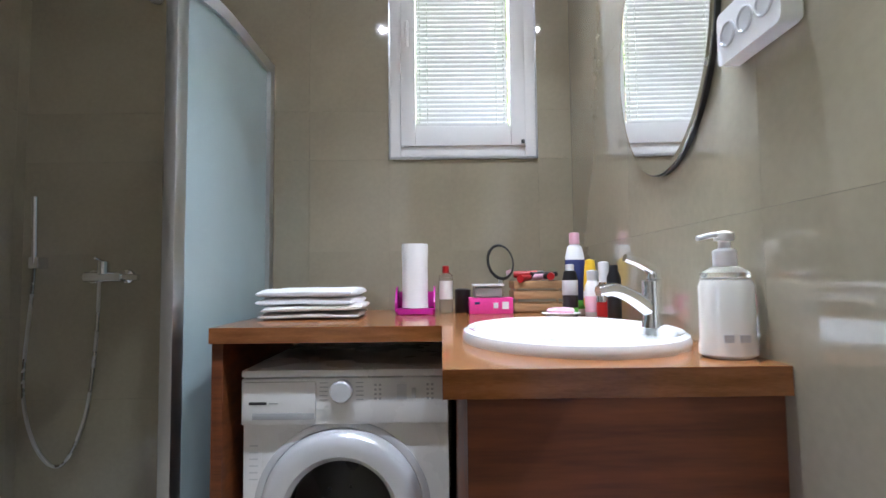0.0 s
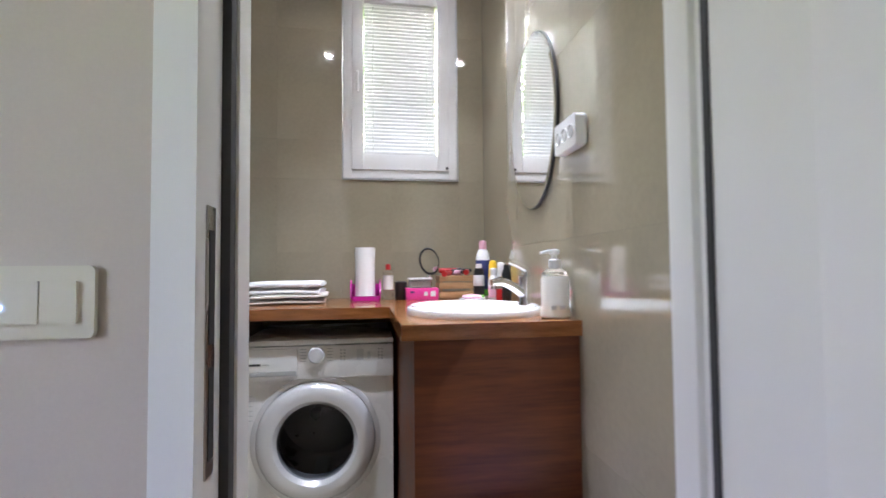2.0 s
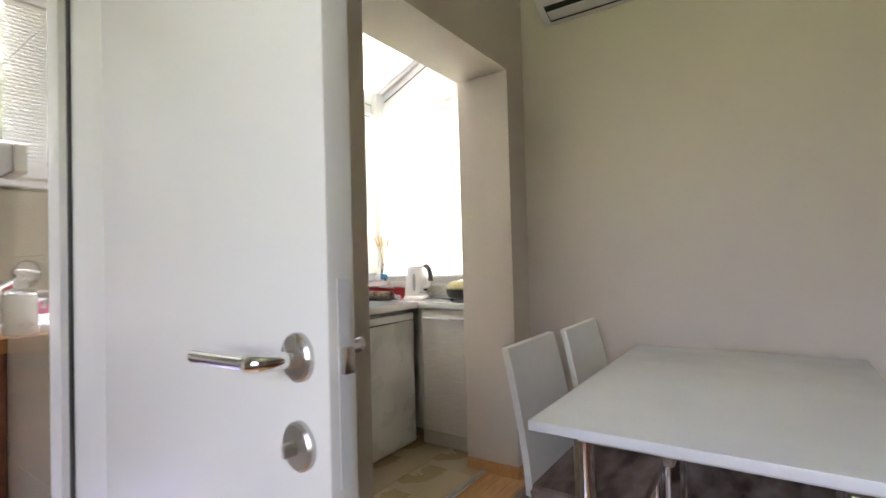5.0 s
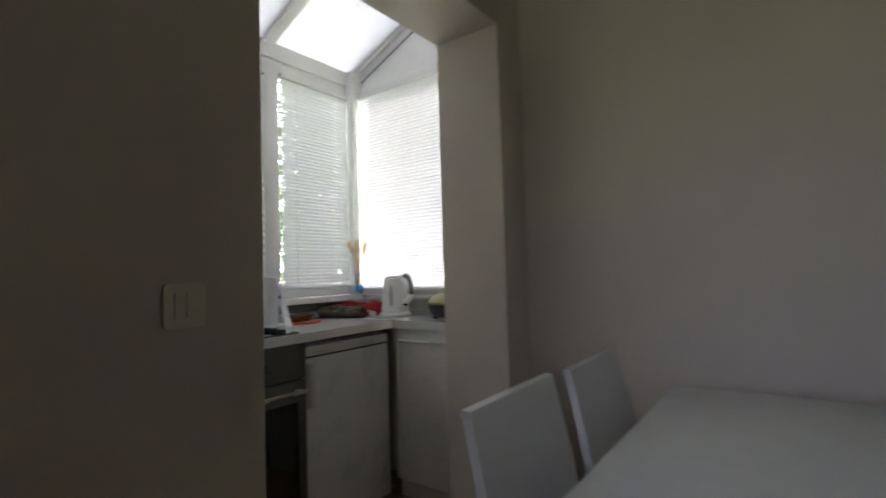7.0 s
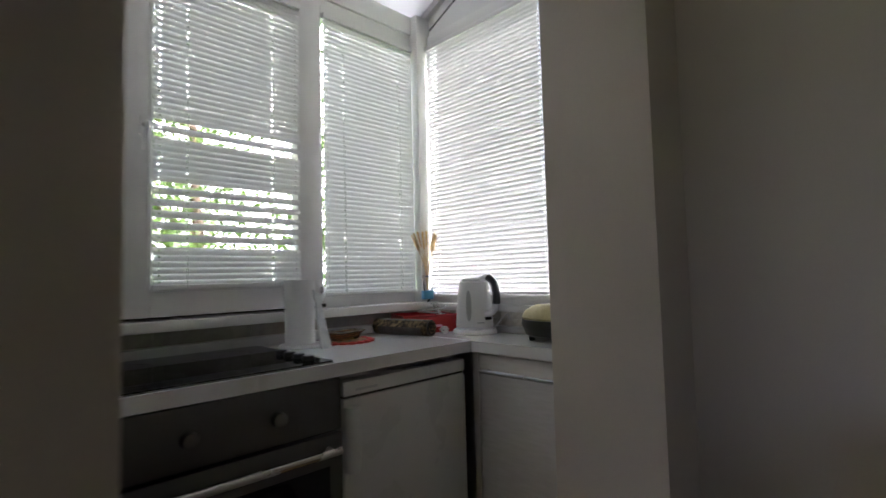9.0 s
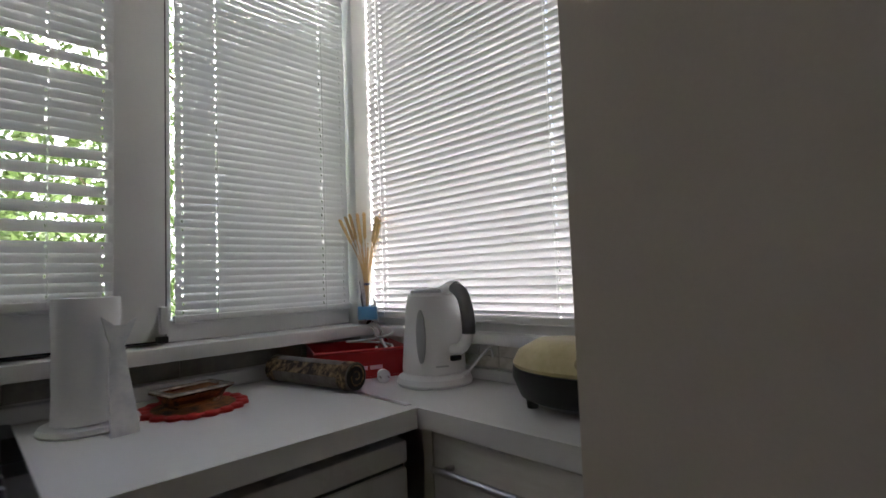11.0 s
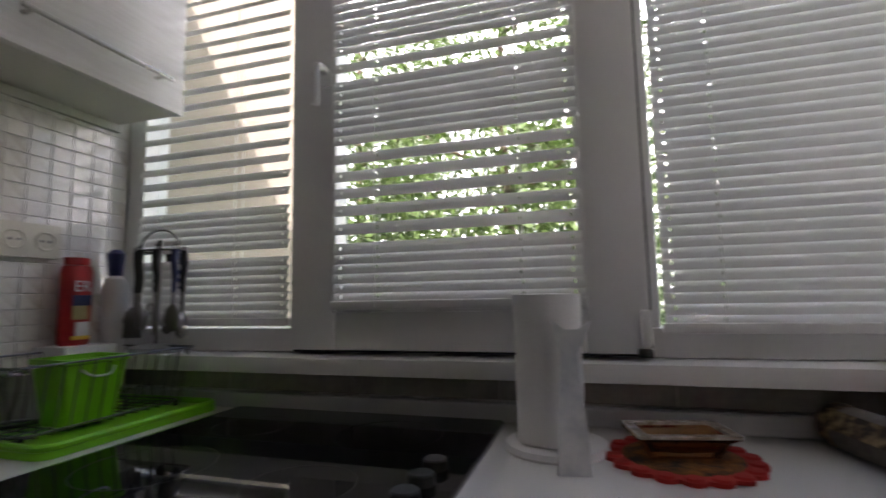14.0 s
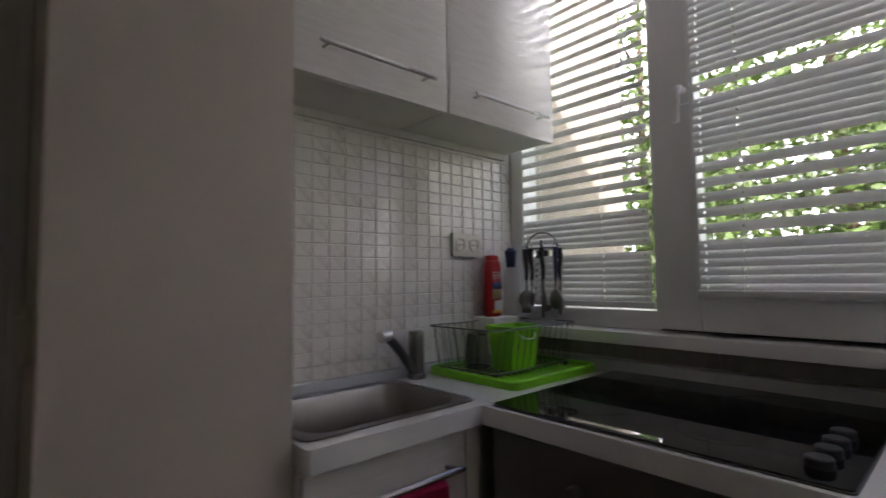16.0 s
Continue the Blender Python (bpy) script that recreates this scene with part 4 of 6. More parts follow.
def downlight(x, y):
    d = thing("ceiling_downlight", "small round recessed ceiling downlight", "downlight", at=(x, y, H), group="bathroom downlights")
    part("rim", lathe([(0.045, -0.006), (0.045, 0.0), (0.03, 0.0), (0.03, -0.004)], 24), M["chrome"], d)
    part("bulb", lathe([(0.027, -0.0062), (0.027, -0.003), (0.01, -0.003)], 20), M["lampglow"], d)
    data = bpy.data.lights.new("downlight", "AREA")
    data.shape, data.size, data.energy, data.color = "DISK", 0.06, 0.38, (0.85, 0.935, 1.0)
    data.spread = radians(84)
    lamp = new("downlight_lamp", data)
    lamp.matrix_world = look((x, y, H - 0.012), (x, y, 0))


for x, y in ((-0.28, 0.985), (0.49, 0.985), (0.32, 1.55)):
    downlight(x, y)

# ---- dining room ----


def dining_table():
    t = thing("dining_table", "white rectangular dining table with steel legs", "table", at=(1.885, -0.885, 0))
    part("tabletop", box(-0.602, 0.602, -0.398, 0.398, 0.725, 0.750, 0.004), M["tabletop"], t)
    part("apron", box(-0.52, 0.52, -0.30, 0.30, 0.69, 0.7245, 0.003), M["lgrey"], t)
    for x in (-0.47, 0.47):
        for y in (-0.30, 0.30):
            part("leg", lathe([(0.028, 0.012), (0.028, 0.69)], 20, at=(x, y, 0)), M["chrome"], t)


dining_table()


def chair(at, turn):
    """Faces +y: the backrest leans at the low-y end."""
    c = thing("dining_chair", "white leatherette dining chair, seat coloured like the rug", "chair", at=at, turn=turn, group="dining chairs")
    # Seat takes the rug material to blend in; the cover is made up.
    part("seat", box(-0.205, 0.205, -0.19, 0.12, 0.425, 0.475, 0.018, 3), M["rug"], c, "seat given rug brown to blend with the rug")
    bm = bmesh.new()
    rows = []
    n = 7
    for k in range(n + 1):
        u = k / n
        z = 0.44 + 0.435 * u
        y = -0.185 - 0.075 * u ** 1.4
        w = 0.204 - 0.012 * u
        rows.append([bm.verts.new(v) for v in ((-w, y - 0.011, z), (w, y - 0.011, z), (w, y + 0.011, z), (-w, y + 0.011, z))])
    for a, b in zip(rows, rows[1:]):
        for k in range(4):
            bm.faces.new((a[k], a[(k + 1) % 4], b[(k + 1) % 4], b[k]))
    bm.faces.new(rows[0][::-1])
    bm.faces.new(rows[-1])
    sharp = [e for e in bm.edges if e.is_manifold and e.calc_face_angle() > 0.9]
    bmesh.ops.bevel(bm, geom=sharp, offset=0.006, segments=2, affect="EDGES")
    back = part("backrest", bm, M["chairwhite"], c)
    part("seam", tube([(-0.188, -0.276, 0.862), (0.188, -0.276, 0.862)], 0.0018, 5), M["lgrey"], back)
    for x, y in ((-0.18, 0.09), (0.18, 0.09), (-0.18, -0.18), (0.18, -0.18)):
        part("leg", box(x - 0.013, x + 0.013, y - 0.013, y + 0.013, 0.012, 0.43, 0.003), M["chrome"], c)
    return c


ch = chair((1.715, -0.565, 0), 180)
copy_thing(ch, pose(2.160, -0.590, 0, 0, 0, 180))
copy_thing(ch, pose(2.22, -1.28, 0, 0, 0, 0))
solid("rug", prism(rrect(1.0, 2.66, -2.3, 0.06, 0.02), 0.0, 0.012), M["rug"], "brown shaggy rug with wavy pale pattern under the table", "rug")


def air_conditioner():
    a = thing("air_conditioner", "white wall-mounted air conditioner with dark vent", "air conditioner", at=(2.69, -0.43, 2.425))
    out = [(0.0, 0.0), (-0.05, 0.0), (-0.15, 0.04), (-0.19, 0.09), (-0.195, 0.22), (-0.15, 0.26), (0.0, 0.26)]
    bm = prism([(x, z) for x, z in out], -0.40, 0.40, bevel=0.0, m=pose(0, 0, 0, 90, 0, 0))
    part("body", bm, M["whiteplastic"], a)
    part("vent", prism([(-0.055, -0.002), (-0.15, 0.036), (-0.152, 0.03), (-0.055, -0.008)], -0.36, 0.36, m=pose(0, 0, 0, 90, 0, 0)), M["black"], a, "dark air vent")
    part("louvre", prism([(-0.08, -0.006), (-0.135, 0.012), (-0.136, 0.006), (-0.08, -0.012)], -0.35, 0.35, m=pose(0, 0, 0, 90, 0, 0)), M["lgrey"], a)


air_conditioner()


def covered_bench():
    b = thing("bench", "low bench under a draped brown patterned plush throw", "bench", at=(2.53, -1.1, 0))
    for y in (-0.75, 0.0, 0.70):
        part("frame", box(-0.13, 0.13, y - 0.02, y + 0.02, 0.0, 0.36), M["wood"], b)
    bm = bmesh.new()
    rnd = random.Random(31)
    n, rows = 46, []
    prof = [(-0.175, 0.014), (-0.165, 0.12), (-0.15, 0.27), (-0.135, 0.365), (-0.09, 0.392), (0.0, 0.395), (0.10, 0.393), (0.146, 0.385), (0.148, 0.30)]
    for k in range(n + 1):
        u = k / n
        y = -1.0 + 2.05 * u
        fall = max(0.05, min(1.0, (1 - u) * 7.0))
        rows.append([bm.verts.new((x + 0.012 * math.sin(17 * y + 6 * z) * (x < 0), y + rnd.uniform(-0.006, 0.006), 0.012 + (z - 0.012) * fall + 0.006 * math.sin(23 * y + 30 * x) * fall)) for x, z in prof])
    for a, c in zip(rows, rows[1:]):
        for k in range(len(prof) - 1):
            bm.faces.new((a[k], a[k + 1], c[k + 1], c[k]))
    bmesh.ops.solidify(bm, geom=bm.faces[:], thickness=0.01)
    part("throw", bm, M["rug"], b, "brown plush throw with pale wavy pattern")


covered_bench()

# ---- kitchen: large things ----
CT = 0.900


def kitchen_worktops():
    hob_hole = [(1.436, 0.845), (2.585, 0.845), (2.585, 1.383), (1.072, 1.383), (1.072, 0.882), (1.436, 0.882)]
    solid("kitchen_worktop", prism(hob_hole, CT - 0.038, CT, bevel=0.009), M["counter"], "glossy white laminate kitchen worktop under the windows", "worktop")
    rim = rrect(1.0725, 1.432, 0.457, 0.880, 0.008, 3)
    bm = holed_slab(rim, rrect(1.122, 1.388, 0.484, 0.846, 0.05, 5), CT - 0.040, CT)
    solid("sink_worktop", bm, M["counter"], "white laminate worktop round the sink", "worktop")
    bm = prism([(2.587, 0.445), (2.868, 0.445), (2.868, 1.383), (2.587, 1.383)], CT - 0.038, CT, bevel=0.009)
    solid("corner_worktop", bm, M["counter"], "white laminate return worktop below the side window", "worktop")
    structure("worktop_trim", box(2.578, 2.594, 0.87, 1.36, CT + 0.0005, CT + 0.002), M["alu"], "aluminium strip over the worktop joint", "trim")
    structure("upstand_trim", box(1.07, 2.86, 1.362, 1.384, CT + 0.0005, 0.934, 0.004), M["lgrey"], "grey upstand profile along the worktop", "trim")
    structure("upstand_trim_east", box(2.846, 2.868, 0.445, 1.361, CT + 0.0005, 0.926, 0.004), M["lgrey"], "grey upstand profile along the worktop", "trim")
    structure("upstand_trim_west", box(1.0665, 1.086, 0.457, 1.361, CT + 0.0005, 0.926, 0.004), M["lgrey"], "grey upstand profile along the worktop", "trim")


kitchen_worktops()


def hob():
    h = thing("hob", "black glass ceramic built-in hob", "hob", at=(1.742, 1.112, CT))
    part("glass", prism(rrect(-0.29, 0.29, -0.253, 0.247, 0.01), 0.0005, 0.006, bevel=0.0015), M["blackglass"], h)
    part("trim", prism(rrect(-0.292, 0.292, -0.2555, 0.2495, 0.01), 0.0003, 0.003), M["ovensteel"], h)
    for x, y, r in ((-0.15, 0.11, 0.07), (0.12, 0.11, 0.09), (-0.15, -0.11, 0.09), (0.10, -0.12, 0.07)):
        part("ring_mark", tube([(x + r * math.cos(a), y + r * math.sin(a), 0.0059) for a in [2 * math.pi * k / 48 for k in range(49)]], 0.0006, 4), M["ovensteel"], h)
    for k in range(4):
        part("knob", lathe([(0.018, 0.006), (0.017, 0.018), (0.015, 0.020), (0.006, 0.0205)], 20, at=(0.245, -0.19 + k * 0.055, 0)), M["black"], h)


hob()


def oven():
    o = thing("oven", "built-in oven with dark glass door and steel panel", "oven", at=(1.752, 0.862, 0.0))
    part("body", box(-0.295, 0.295, 0.012, 0.50, 0.12, 0.858, 0.002), M["dark"], o)
    part("panel", box(-0.297, 0.297, -0.008, 0.012, 0.715, 0.856, 0.003), M["ovensteel"], o)
    for x in (-0.10, 0.11):
        part("knob", lathe([(0.019, 0), (0.018, 0.02), (0.015, 0.022), (0.004, 0.0225)], 22, m=pose(x, -0.008, 0.782) @ FACE_S), M["ovensteel"], o)
    d = part("door", box(-0.297, 0.297, -0.014, 0.011, 0.16, 0.708, 0.004), M["ovensteel"], o)
    part("window", box(-0.255, 0.255, -0.0165, -0.0135, 0.20, 0.625, 0.001), M["blackglass"], d, "dark oven window")
    part("handle", tube([(-0.27, -0.05, 0.672), (0.27, -0.05, 0.672)], 0.010, 12), M["steel"], d)
    for x in (-0.25, 0.25):
        part("handle_post", tube([(x, -0.014, 0.672), (x, -0.05, 0.672)], 0.007, 8), M["steel"], d)
    part("plinth", box(-0.297, 0.297, 0.03, 0.05, 0.0, 0.118), M["cabbody"], o)


oven()


def fridge():
    f = thing("fridge", "white undercounter fridge with curved side grip", "fridge", at=(2.327, 0.875, 0.0))
    part("body", box(-0.255, 0.255, 0.055, 0.49, 0.0, 0.84, 0.006), M["enamel"], f)
    d = part("door", box(-0.256, 0.256, 0.0, 0.053, 0.035, 0.785, 0.008), M["enamel"], f)
    part("top_panel", box(-0.256, 0.256, 0.0, 0.054, 0.792, 0.835, 0.006), M["enamel"], f)
    part("strip", box(-0.25, 0.25, 0.006, 0.05, 0.785, 0.7925), M["seal"], f)
    part("mark", box(-0.215, -0.135, -0.0012, 0.0005, 0.804, 0.811), M["lgrey"], f)
    bm = bmesh.new()
    lathe([(0.03, -0.092), (0.034, -0.06), (0.036, 0.0), (0.034, 0.06), (0.03, 0.092)], 20, sx=0.75, sy=0.85, at=(-0.232, -0.004, 0.672), bm=bm)
    part("grip", bm, M["enamel"], d, "rounded grip on the door edge")


fridge()


def bar_handle(parent, a, b, out, r=0.0055, name="handle"):
    """A bar handle from a to b standing off by the vector out."""
    a, b, out = Vector(a), Vector(b), Vector(out)
    d = (b - a).normalized() * 0.02
    h = part(name, tube([a + out - d, b + out + d], r, 10), M["steel"], parent, "brushed steel bar handle")
    part("post", tube([a, a + out], r * 0.8, 8), M["steel"], h)
    part("post", tube([b, b + out], r * 0.8, 8), M["steel"], h)


def cabinets():
    c = thing("corner_cabinet", "white grained base cabinet under the side window", "cabinet", at=(2.605, 0.45, 0))
    part("body", box(0.02, 0.26, 0.0, 0.40, 0.10, 0.861, 0.001), M["cabbody"], c)
    d = part("door", box(0.0, 0.0195, 0.002, 0.375, 0.105, 0.852, 0.002), M["cabdoor"], c)
    part("filler", box(0.002, 0.0195, 0.380, 0.405, 0.105, 0.855), M["cabbody"], c)
    bar_handle(d, (0.0, 0.325, 0.800), (0.0, 0.06, 0.800), (-0.03, 0, 0), 0.007)
    part("plinth", box(0.05, 0.068, 0.0, 0.42, 0.0, 0.0995), M["cabbody"], c)
    s = thing("sink_cabinet", "white grained base cabinet under the sink", "cabinet", at=(1.41, 0.457, 0))
    part("body", box(-0.33, -0.02, 0.0, 0.42, 0.10, 0.742, 0.001), M["cabbody"], s)
    for y0, y1 in ((0.0, 0.016), (0.404, 0.42)):
        part("side_panel", box(-0.33, -0.02, y0, y1, 0.7425, 0.859), M["cabbody"], s)
    d = part("door", box(-0.0195, 0.0, 0.002, 0.362, 0.105, 0.852, 0.002), M["cabdoor"], s)
    part("filler", box(-0.0195, -0.002, 0.366, 0.405, 0.105, 0.855), M["cabbody"], s)
    bar_handle(d, (0.0, 0.06, 0.79), (0.0, 0.31, 0.79), (0.03, 0, 0), 0.006)
    part("plinth", box(-0.068, -0.05, 0.0, 0.40, 0.0, 0.0995), M["cabbody"], s)
    for y0, y1 in ((0.457, 0.908), (0.912, 1.352)):
        u = thing("wall_cabinet", "white whitewashed-grain wall cabinet above the sink", "cabinet", at=(1.275, y0, 1.583), group="wall cabinets")
        w = y1 - y0
        part("body", box(-0.205, -0.0195, 0.0, w, 0.0, 0.72, 0.001), M["cabbody"], u)
        d = part("door", box(-0.019, 0.0, 0.001, w - 0.001, -0.004, 0.72, 0.0015), M["cabdoor"], u)
        bar_handle(d, (0.0, 0.11 if y0 < 0.6 else 0.09, 0.057), (0.0, w - 0.08, 0.057), (0.028, 0, 0), 0.005)


cabinets()


# Added strip fills in cabinet underside that the shallow bodies leave out.
structure("underside_filler", box(1.0665, 1.078, 0.457, 1.352, 1.562, 1.5825, 0.002), M["cabbody"], "pale added strip standing in for the deeper cabinet underside", "trim")


def sink():
    s = thing("kitchen_sink", "brushed stainless steel inset sink", "sink", at=(1.255, 0.665, CT))
    bm = bmesh.new()
    loops = []
    for hx, hy, z, r in ((0.146, 0.20, 0.0015, 0.02), (0.146, 0.20, 0.004, 0.02), (0.128, 0.178, 0.004, 0.05), (0.124, 0.174, -0.004, 0.05), (0.112, 0.16, -0.13, 0.055), (0.09, 0.14, -0.145, 0.05), (0.02, 0.02, -0.15, 0.015)):
        loops.append([bm.verts.new((x, y, z)) for x, y in rrect(-hx, hx, -hy, hy, r, 5)])
    for a, b in zip(loops, loops[1:]):
        for k in range(len(a)):
            bm.faces.new((a[k], a[(k + 1) % len(a)], b[(k + 1) % len(a)], b[k]))
    bm.faces.new(loops[-1])
    bmesh.ops.recalc_face_normals(bm, faces=bm.faces)
    part("bowl", bm, M["sinksteel"], s)
    part("drain", lathe([(0.024, -0.149), (0.024, -0.146), (0.012, -0.1465)], 20), M["chrome"], s)
    for k in range(3):
        part("overflow_hole", lathe([(0.006, 0), (0.006, 0.0015), (0.002, 0.0016)], 10, m=pose(0.02 + k * 0.018, 0.168, -0.04, 90, 0, 0)), M["dark"], s)
    f = thing("kitchen_faucet", "steel single-lever kitchen faucet with swivel spout", "faucet", at=(1.118, 0.925, CT))
    part("body", lathe([(0.024, 0.0005), (0.024, 0.012), (0.0205, 0.016), (0.0205, 0.095), (0.021, 0.098), (0.021, 0.122), (0.019, 0.126), (0.01, 0.126)], 28), M["sinksteel"], f)
    part("spout", tube(spline([(0.0, -0.012, 0.02), (0.02, -0.06, 0.07), (0.045, -0.125, 0.125)], 6), 0.0115, 12), M["ovensteel"], f)
    part("nozzle", tube([(0.045, -0.120, 0.128), (0.050, -0.150, 0.125)], 0.014, 14), M["steel"], f)


sink()

# ---- bathroom: small things on the worktop ----
WT = 0.956


def folded_towel(at, sx, sy, h, folds, material, label, turn=0, seed=1):
    """Soft thick layers, each rounded at its folds and sagging a little."""
    rnd = random.Random(seed)
    bm = bmesh.new()
    n, m = 14, 20
    for f in range(folds):
        t = h / folds * 0.5
        zc = t + 2 * t * f
        inset, lift, drift = rnd.uniform(0, 0.010), rnd.uniform(0.002, 0.008) * f, rnd.uniform(-0.006, 0.006)
        rows = []
        for k in range(n + 1):
            v = k / n * 2 - 1
            end = (1 - v ** 6) * 0.75 + 0.25
            row = []
            for q in range(m):
                a = 2 * math.pi * q / m
                c, d = math.cos(a), math.sin(a)
                x = (sx / 2 - inset) * math.copysign(abs(c) ** 0.28, c) + drift
                z = zc + t * 1.12 * end * math.copysign(abs(d) ** 0.5, d) + lift * (x / sx + 0.5) + 0.0016 * math.sin(21 * x + 5 * v + f)
                row.append(bm.verts.new((x + rnd.uniform(-0.001, 0.001), sy / 2 * v + rnd.uniform(-0.0015, 0.0015), max(0.0, z))))
            rows.append(row)
        for a, b in zip(rows, rows[1:]):
            for k in range(m):
                bm.faces.new((a[k], a[(k + 1) % m], b[(k + 1) % m], b[k]))
        bm.faces.new(rows[0][::-1])
        bm.faces.new(rows[-1])
    bmesh.ops.recalc_face_normals(bm, faces=bm.faces)
    return solid("folded_towel", bm, material, label, "towel", group="folded towels", at=at, turn=turn)


folded_towel((-0.330, 1.895, WT + 0.001), 0.345, 0.26, 0.040, 2, M["towelgrey"], "folded greyish-white towel at the bottom of the pile", 2, 2)
folded_towel((-0.345, 1.905, WT + 0.042), 0.325, 0.25, 0.056, 2, M["towel"], "folded white towel on top of the pile", -3, 3)


def paper_roll(name, at, r, h, label):
    t = thing(name, label, "paper roll", at=at)
    rnd = random.Random(4)
    prof = [(0.02, 0.0), (r, 0.001)] + [(r + rnd.uniform(-0.0015, 0.001), h * k / 8) for k in range(1, 8)] + [(r, h - 0.001), (0.02, h), (0.018, h - 0.01), (0.002, h - 0.012)]
    part("paper", lathe(prof, 40), M["paper"], t)
    return t


def roll_stand():
    t = thing("tissue_stand", "magenta plastic stand on the wooden worktop", "stand", at=(0.01, 1.965, WT))
    part("tray", prism(rrect(-0.072, 0.072, -0.05, 0.06, 0.02), 0.0, 0.022, bevel=0.003), M["magenta"], t)
    for s in (-1, 1):
        bm = prism([(-0.05 * 1, 0.0), (0.055, 0.0), (0.055, 0.055), (0.02, 0.085), (-0.02, 0.07), (-0.05, 0.03)], -0.003, 0.003, m=pose(s * 0.069, 0, 0.015, 90, 0, 90))
        part("side_wing", bm, M["magenta"], t)
    part("back", box(-0.066, 0.066, 0.056, 0.062, 0.015, 0.08, 0.002), M["magenta"], t)
    paper_roll("paper_roll", (0.008, 1.965, WT + 0.0225), 0.048, 0.235, "white paper roll standing in the magenta stand")


roll_stand()


def bottle(name, at, profile, material, label, cap=None, cap_mat=None, bands=(), sx=1.0, sy=1.0, turn=0, cat="bottle"):
    """profile: radius and height; bands: (radius, low, high, material) wrapped labels."""
    t = thing(name, label, cat, at=at, turn=turn)
    part("body", lathe(profile, 28, sx=sx, sy=sy), M[material], t)
    if cap:
        part("cap", lathe(cap, 22), M[cap_mat], t)
    for r, a, b, m in bands:
        part("label", lathe([(r - 0.0008, a), (r, a + 0.001), (r, b - 0.001), (r - 0.0008, b)], 28, sx=sx, sy=sy), M[m], t)
    return t


bottle("toiletry_bottle", (0.122, 2.03, WT), [(0.024, 0), (0.026, 0.004), (0.025, 0.07), (0.022, 0.10), (0.026, 0.11), (0.026, 0.14), (0.012, 0.15)], "clearp", "clear bottle with pale label and red cap", [(0.012, 0.148), (0.013, 0.15), (0.012, 0.175), (0.006, 0.177)], "red", [(0.0265, 0.05, 0.12, "soapliq")])


def card_box(name, x0, x1, y0, y1, z0, z1, material, label, cat="box", marks=()):
    t = thing(name, label, cat, at=((x0 + x1) / 2, (y0 + y1) / 2, z0))
    w, d = (x1 - x0) / 2, (y1 - y0) / 2
    part("carton", box(-w, w, -d, d, 0.0, z1 - z0, 0.002), M[material], t)
    for a, b, c, e, m in marks:
        part("print", box(-w + 2 * w * a, -w + 2 * w * b, -d - 0.0012, -d + 0.0005, (z1 - z0) * c, (z1 - z0) * e), M[m], t)
    return t


card_box("tissue_box", 0.205, 0.362, 1.925, 2.00, WT, WT + 0.058, "pink", "bright pink cardboard box with white print", marks=((0.55, 0.66, 0.35, 0.7, "whiteplastic"), (0.75, 0.9, 0.3, 0.75, "whiteplastic"), (0.12, 0.24, 0.6, 0.75, "navy")))


def clear_case():
    t = thing("plastic_case", "clear plastic case on top of the pink box", "case", at=(0.275, 1.962, WT + 0.0585))
    part("case", box(-0.055, 0.055, -0.032, 0.032, 0.0, 0.040, 0.005), M["clearp"], t)
    part("filling", box(-0.048, 0.048, -0.026, 0.026, 0.003, 0.034, 0.004), M["lgrey"], t)
    part("lid", box(-0.057, 0.057, -0.034, 0.034, 0.0405, 0.049, 0.003), M["whiteplastic"], t)


clear_case()
bottle("dark_jar", (0.185, 2.02, WT), [(0.028, 0), (0.03, 0.004), (0.03, 0.085), (0.02, 0.09)], "black", "small black plastic jar on the worktop", cat="jar")


def hand_mirror():
    t = thing("table_mirror", "round black hand mirror leaning behind the boxes", "mirror", at=(0.335, 2.06, WT))
    m = pose(0, 0, 0.19, -14, 0, 18) @ FACE_S
    part("rim", lathe([(0.055, -0.004), (0.058, 0), (0.055, 0.006), (0.050, 0.006), (0.049, 0.003)], 36, sy=1.25, m=m), M["black"], t)
    part("glass", lathe([(0.049, 0.002), (0.049, 0.004), (0.004, 0.0042)], 36, sy=1.25, m=m), M["mirror"], t)
    part("handle", tube(spline([(0, 0.012, 0.13), (0.005, 0.016, 0.06), (0.008, 0.0, 0.004)], 5), 0.008, 10), M["whiteplastic"], t)
    part("foot", lathe([(0.03, 0.0), (0.03, 0.006), (0.01, 0.009)], 20, at=(0.008, 0.0, 0)), M["whiteplastic"], t)


hand_mirror()


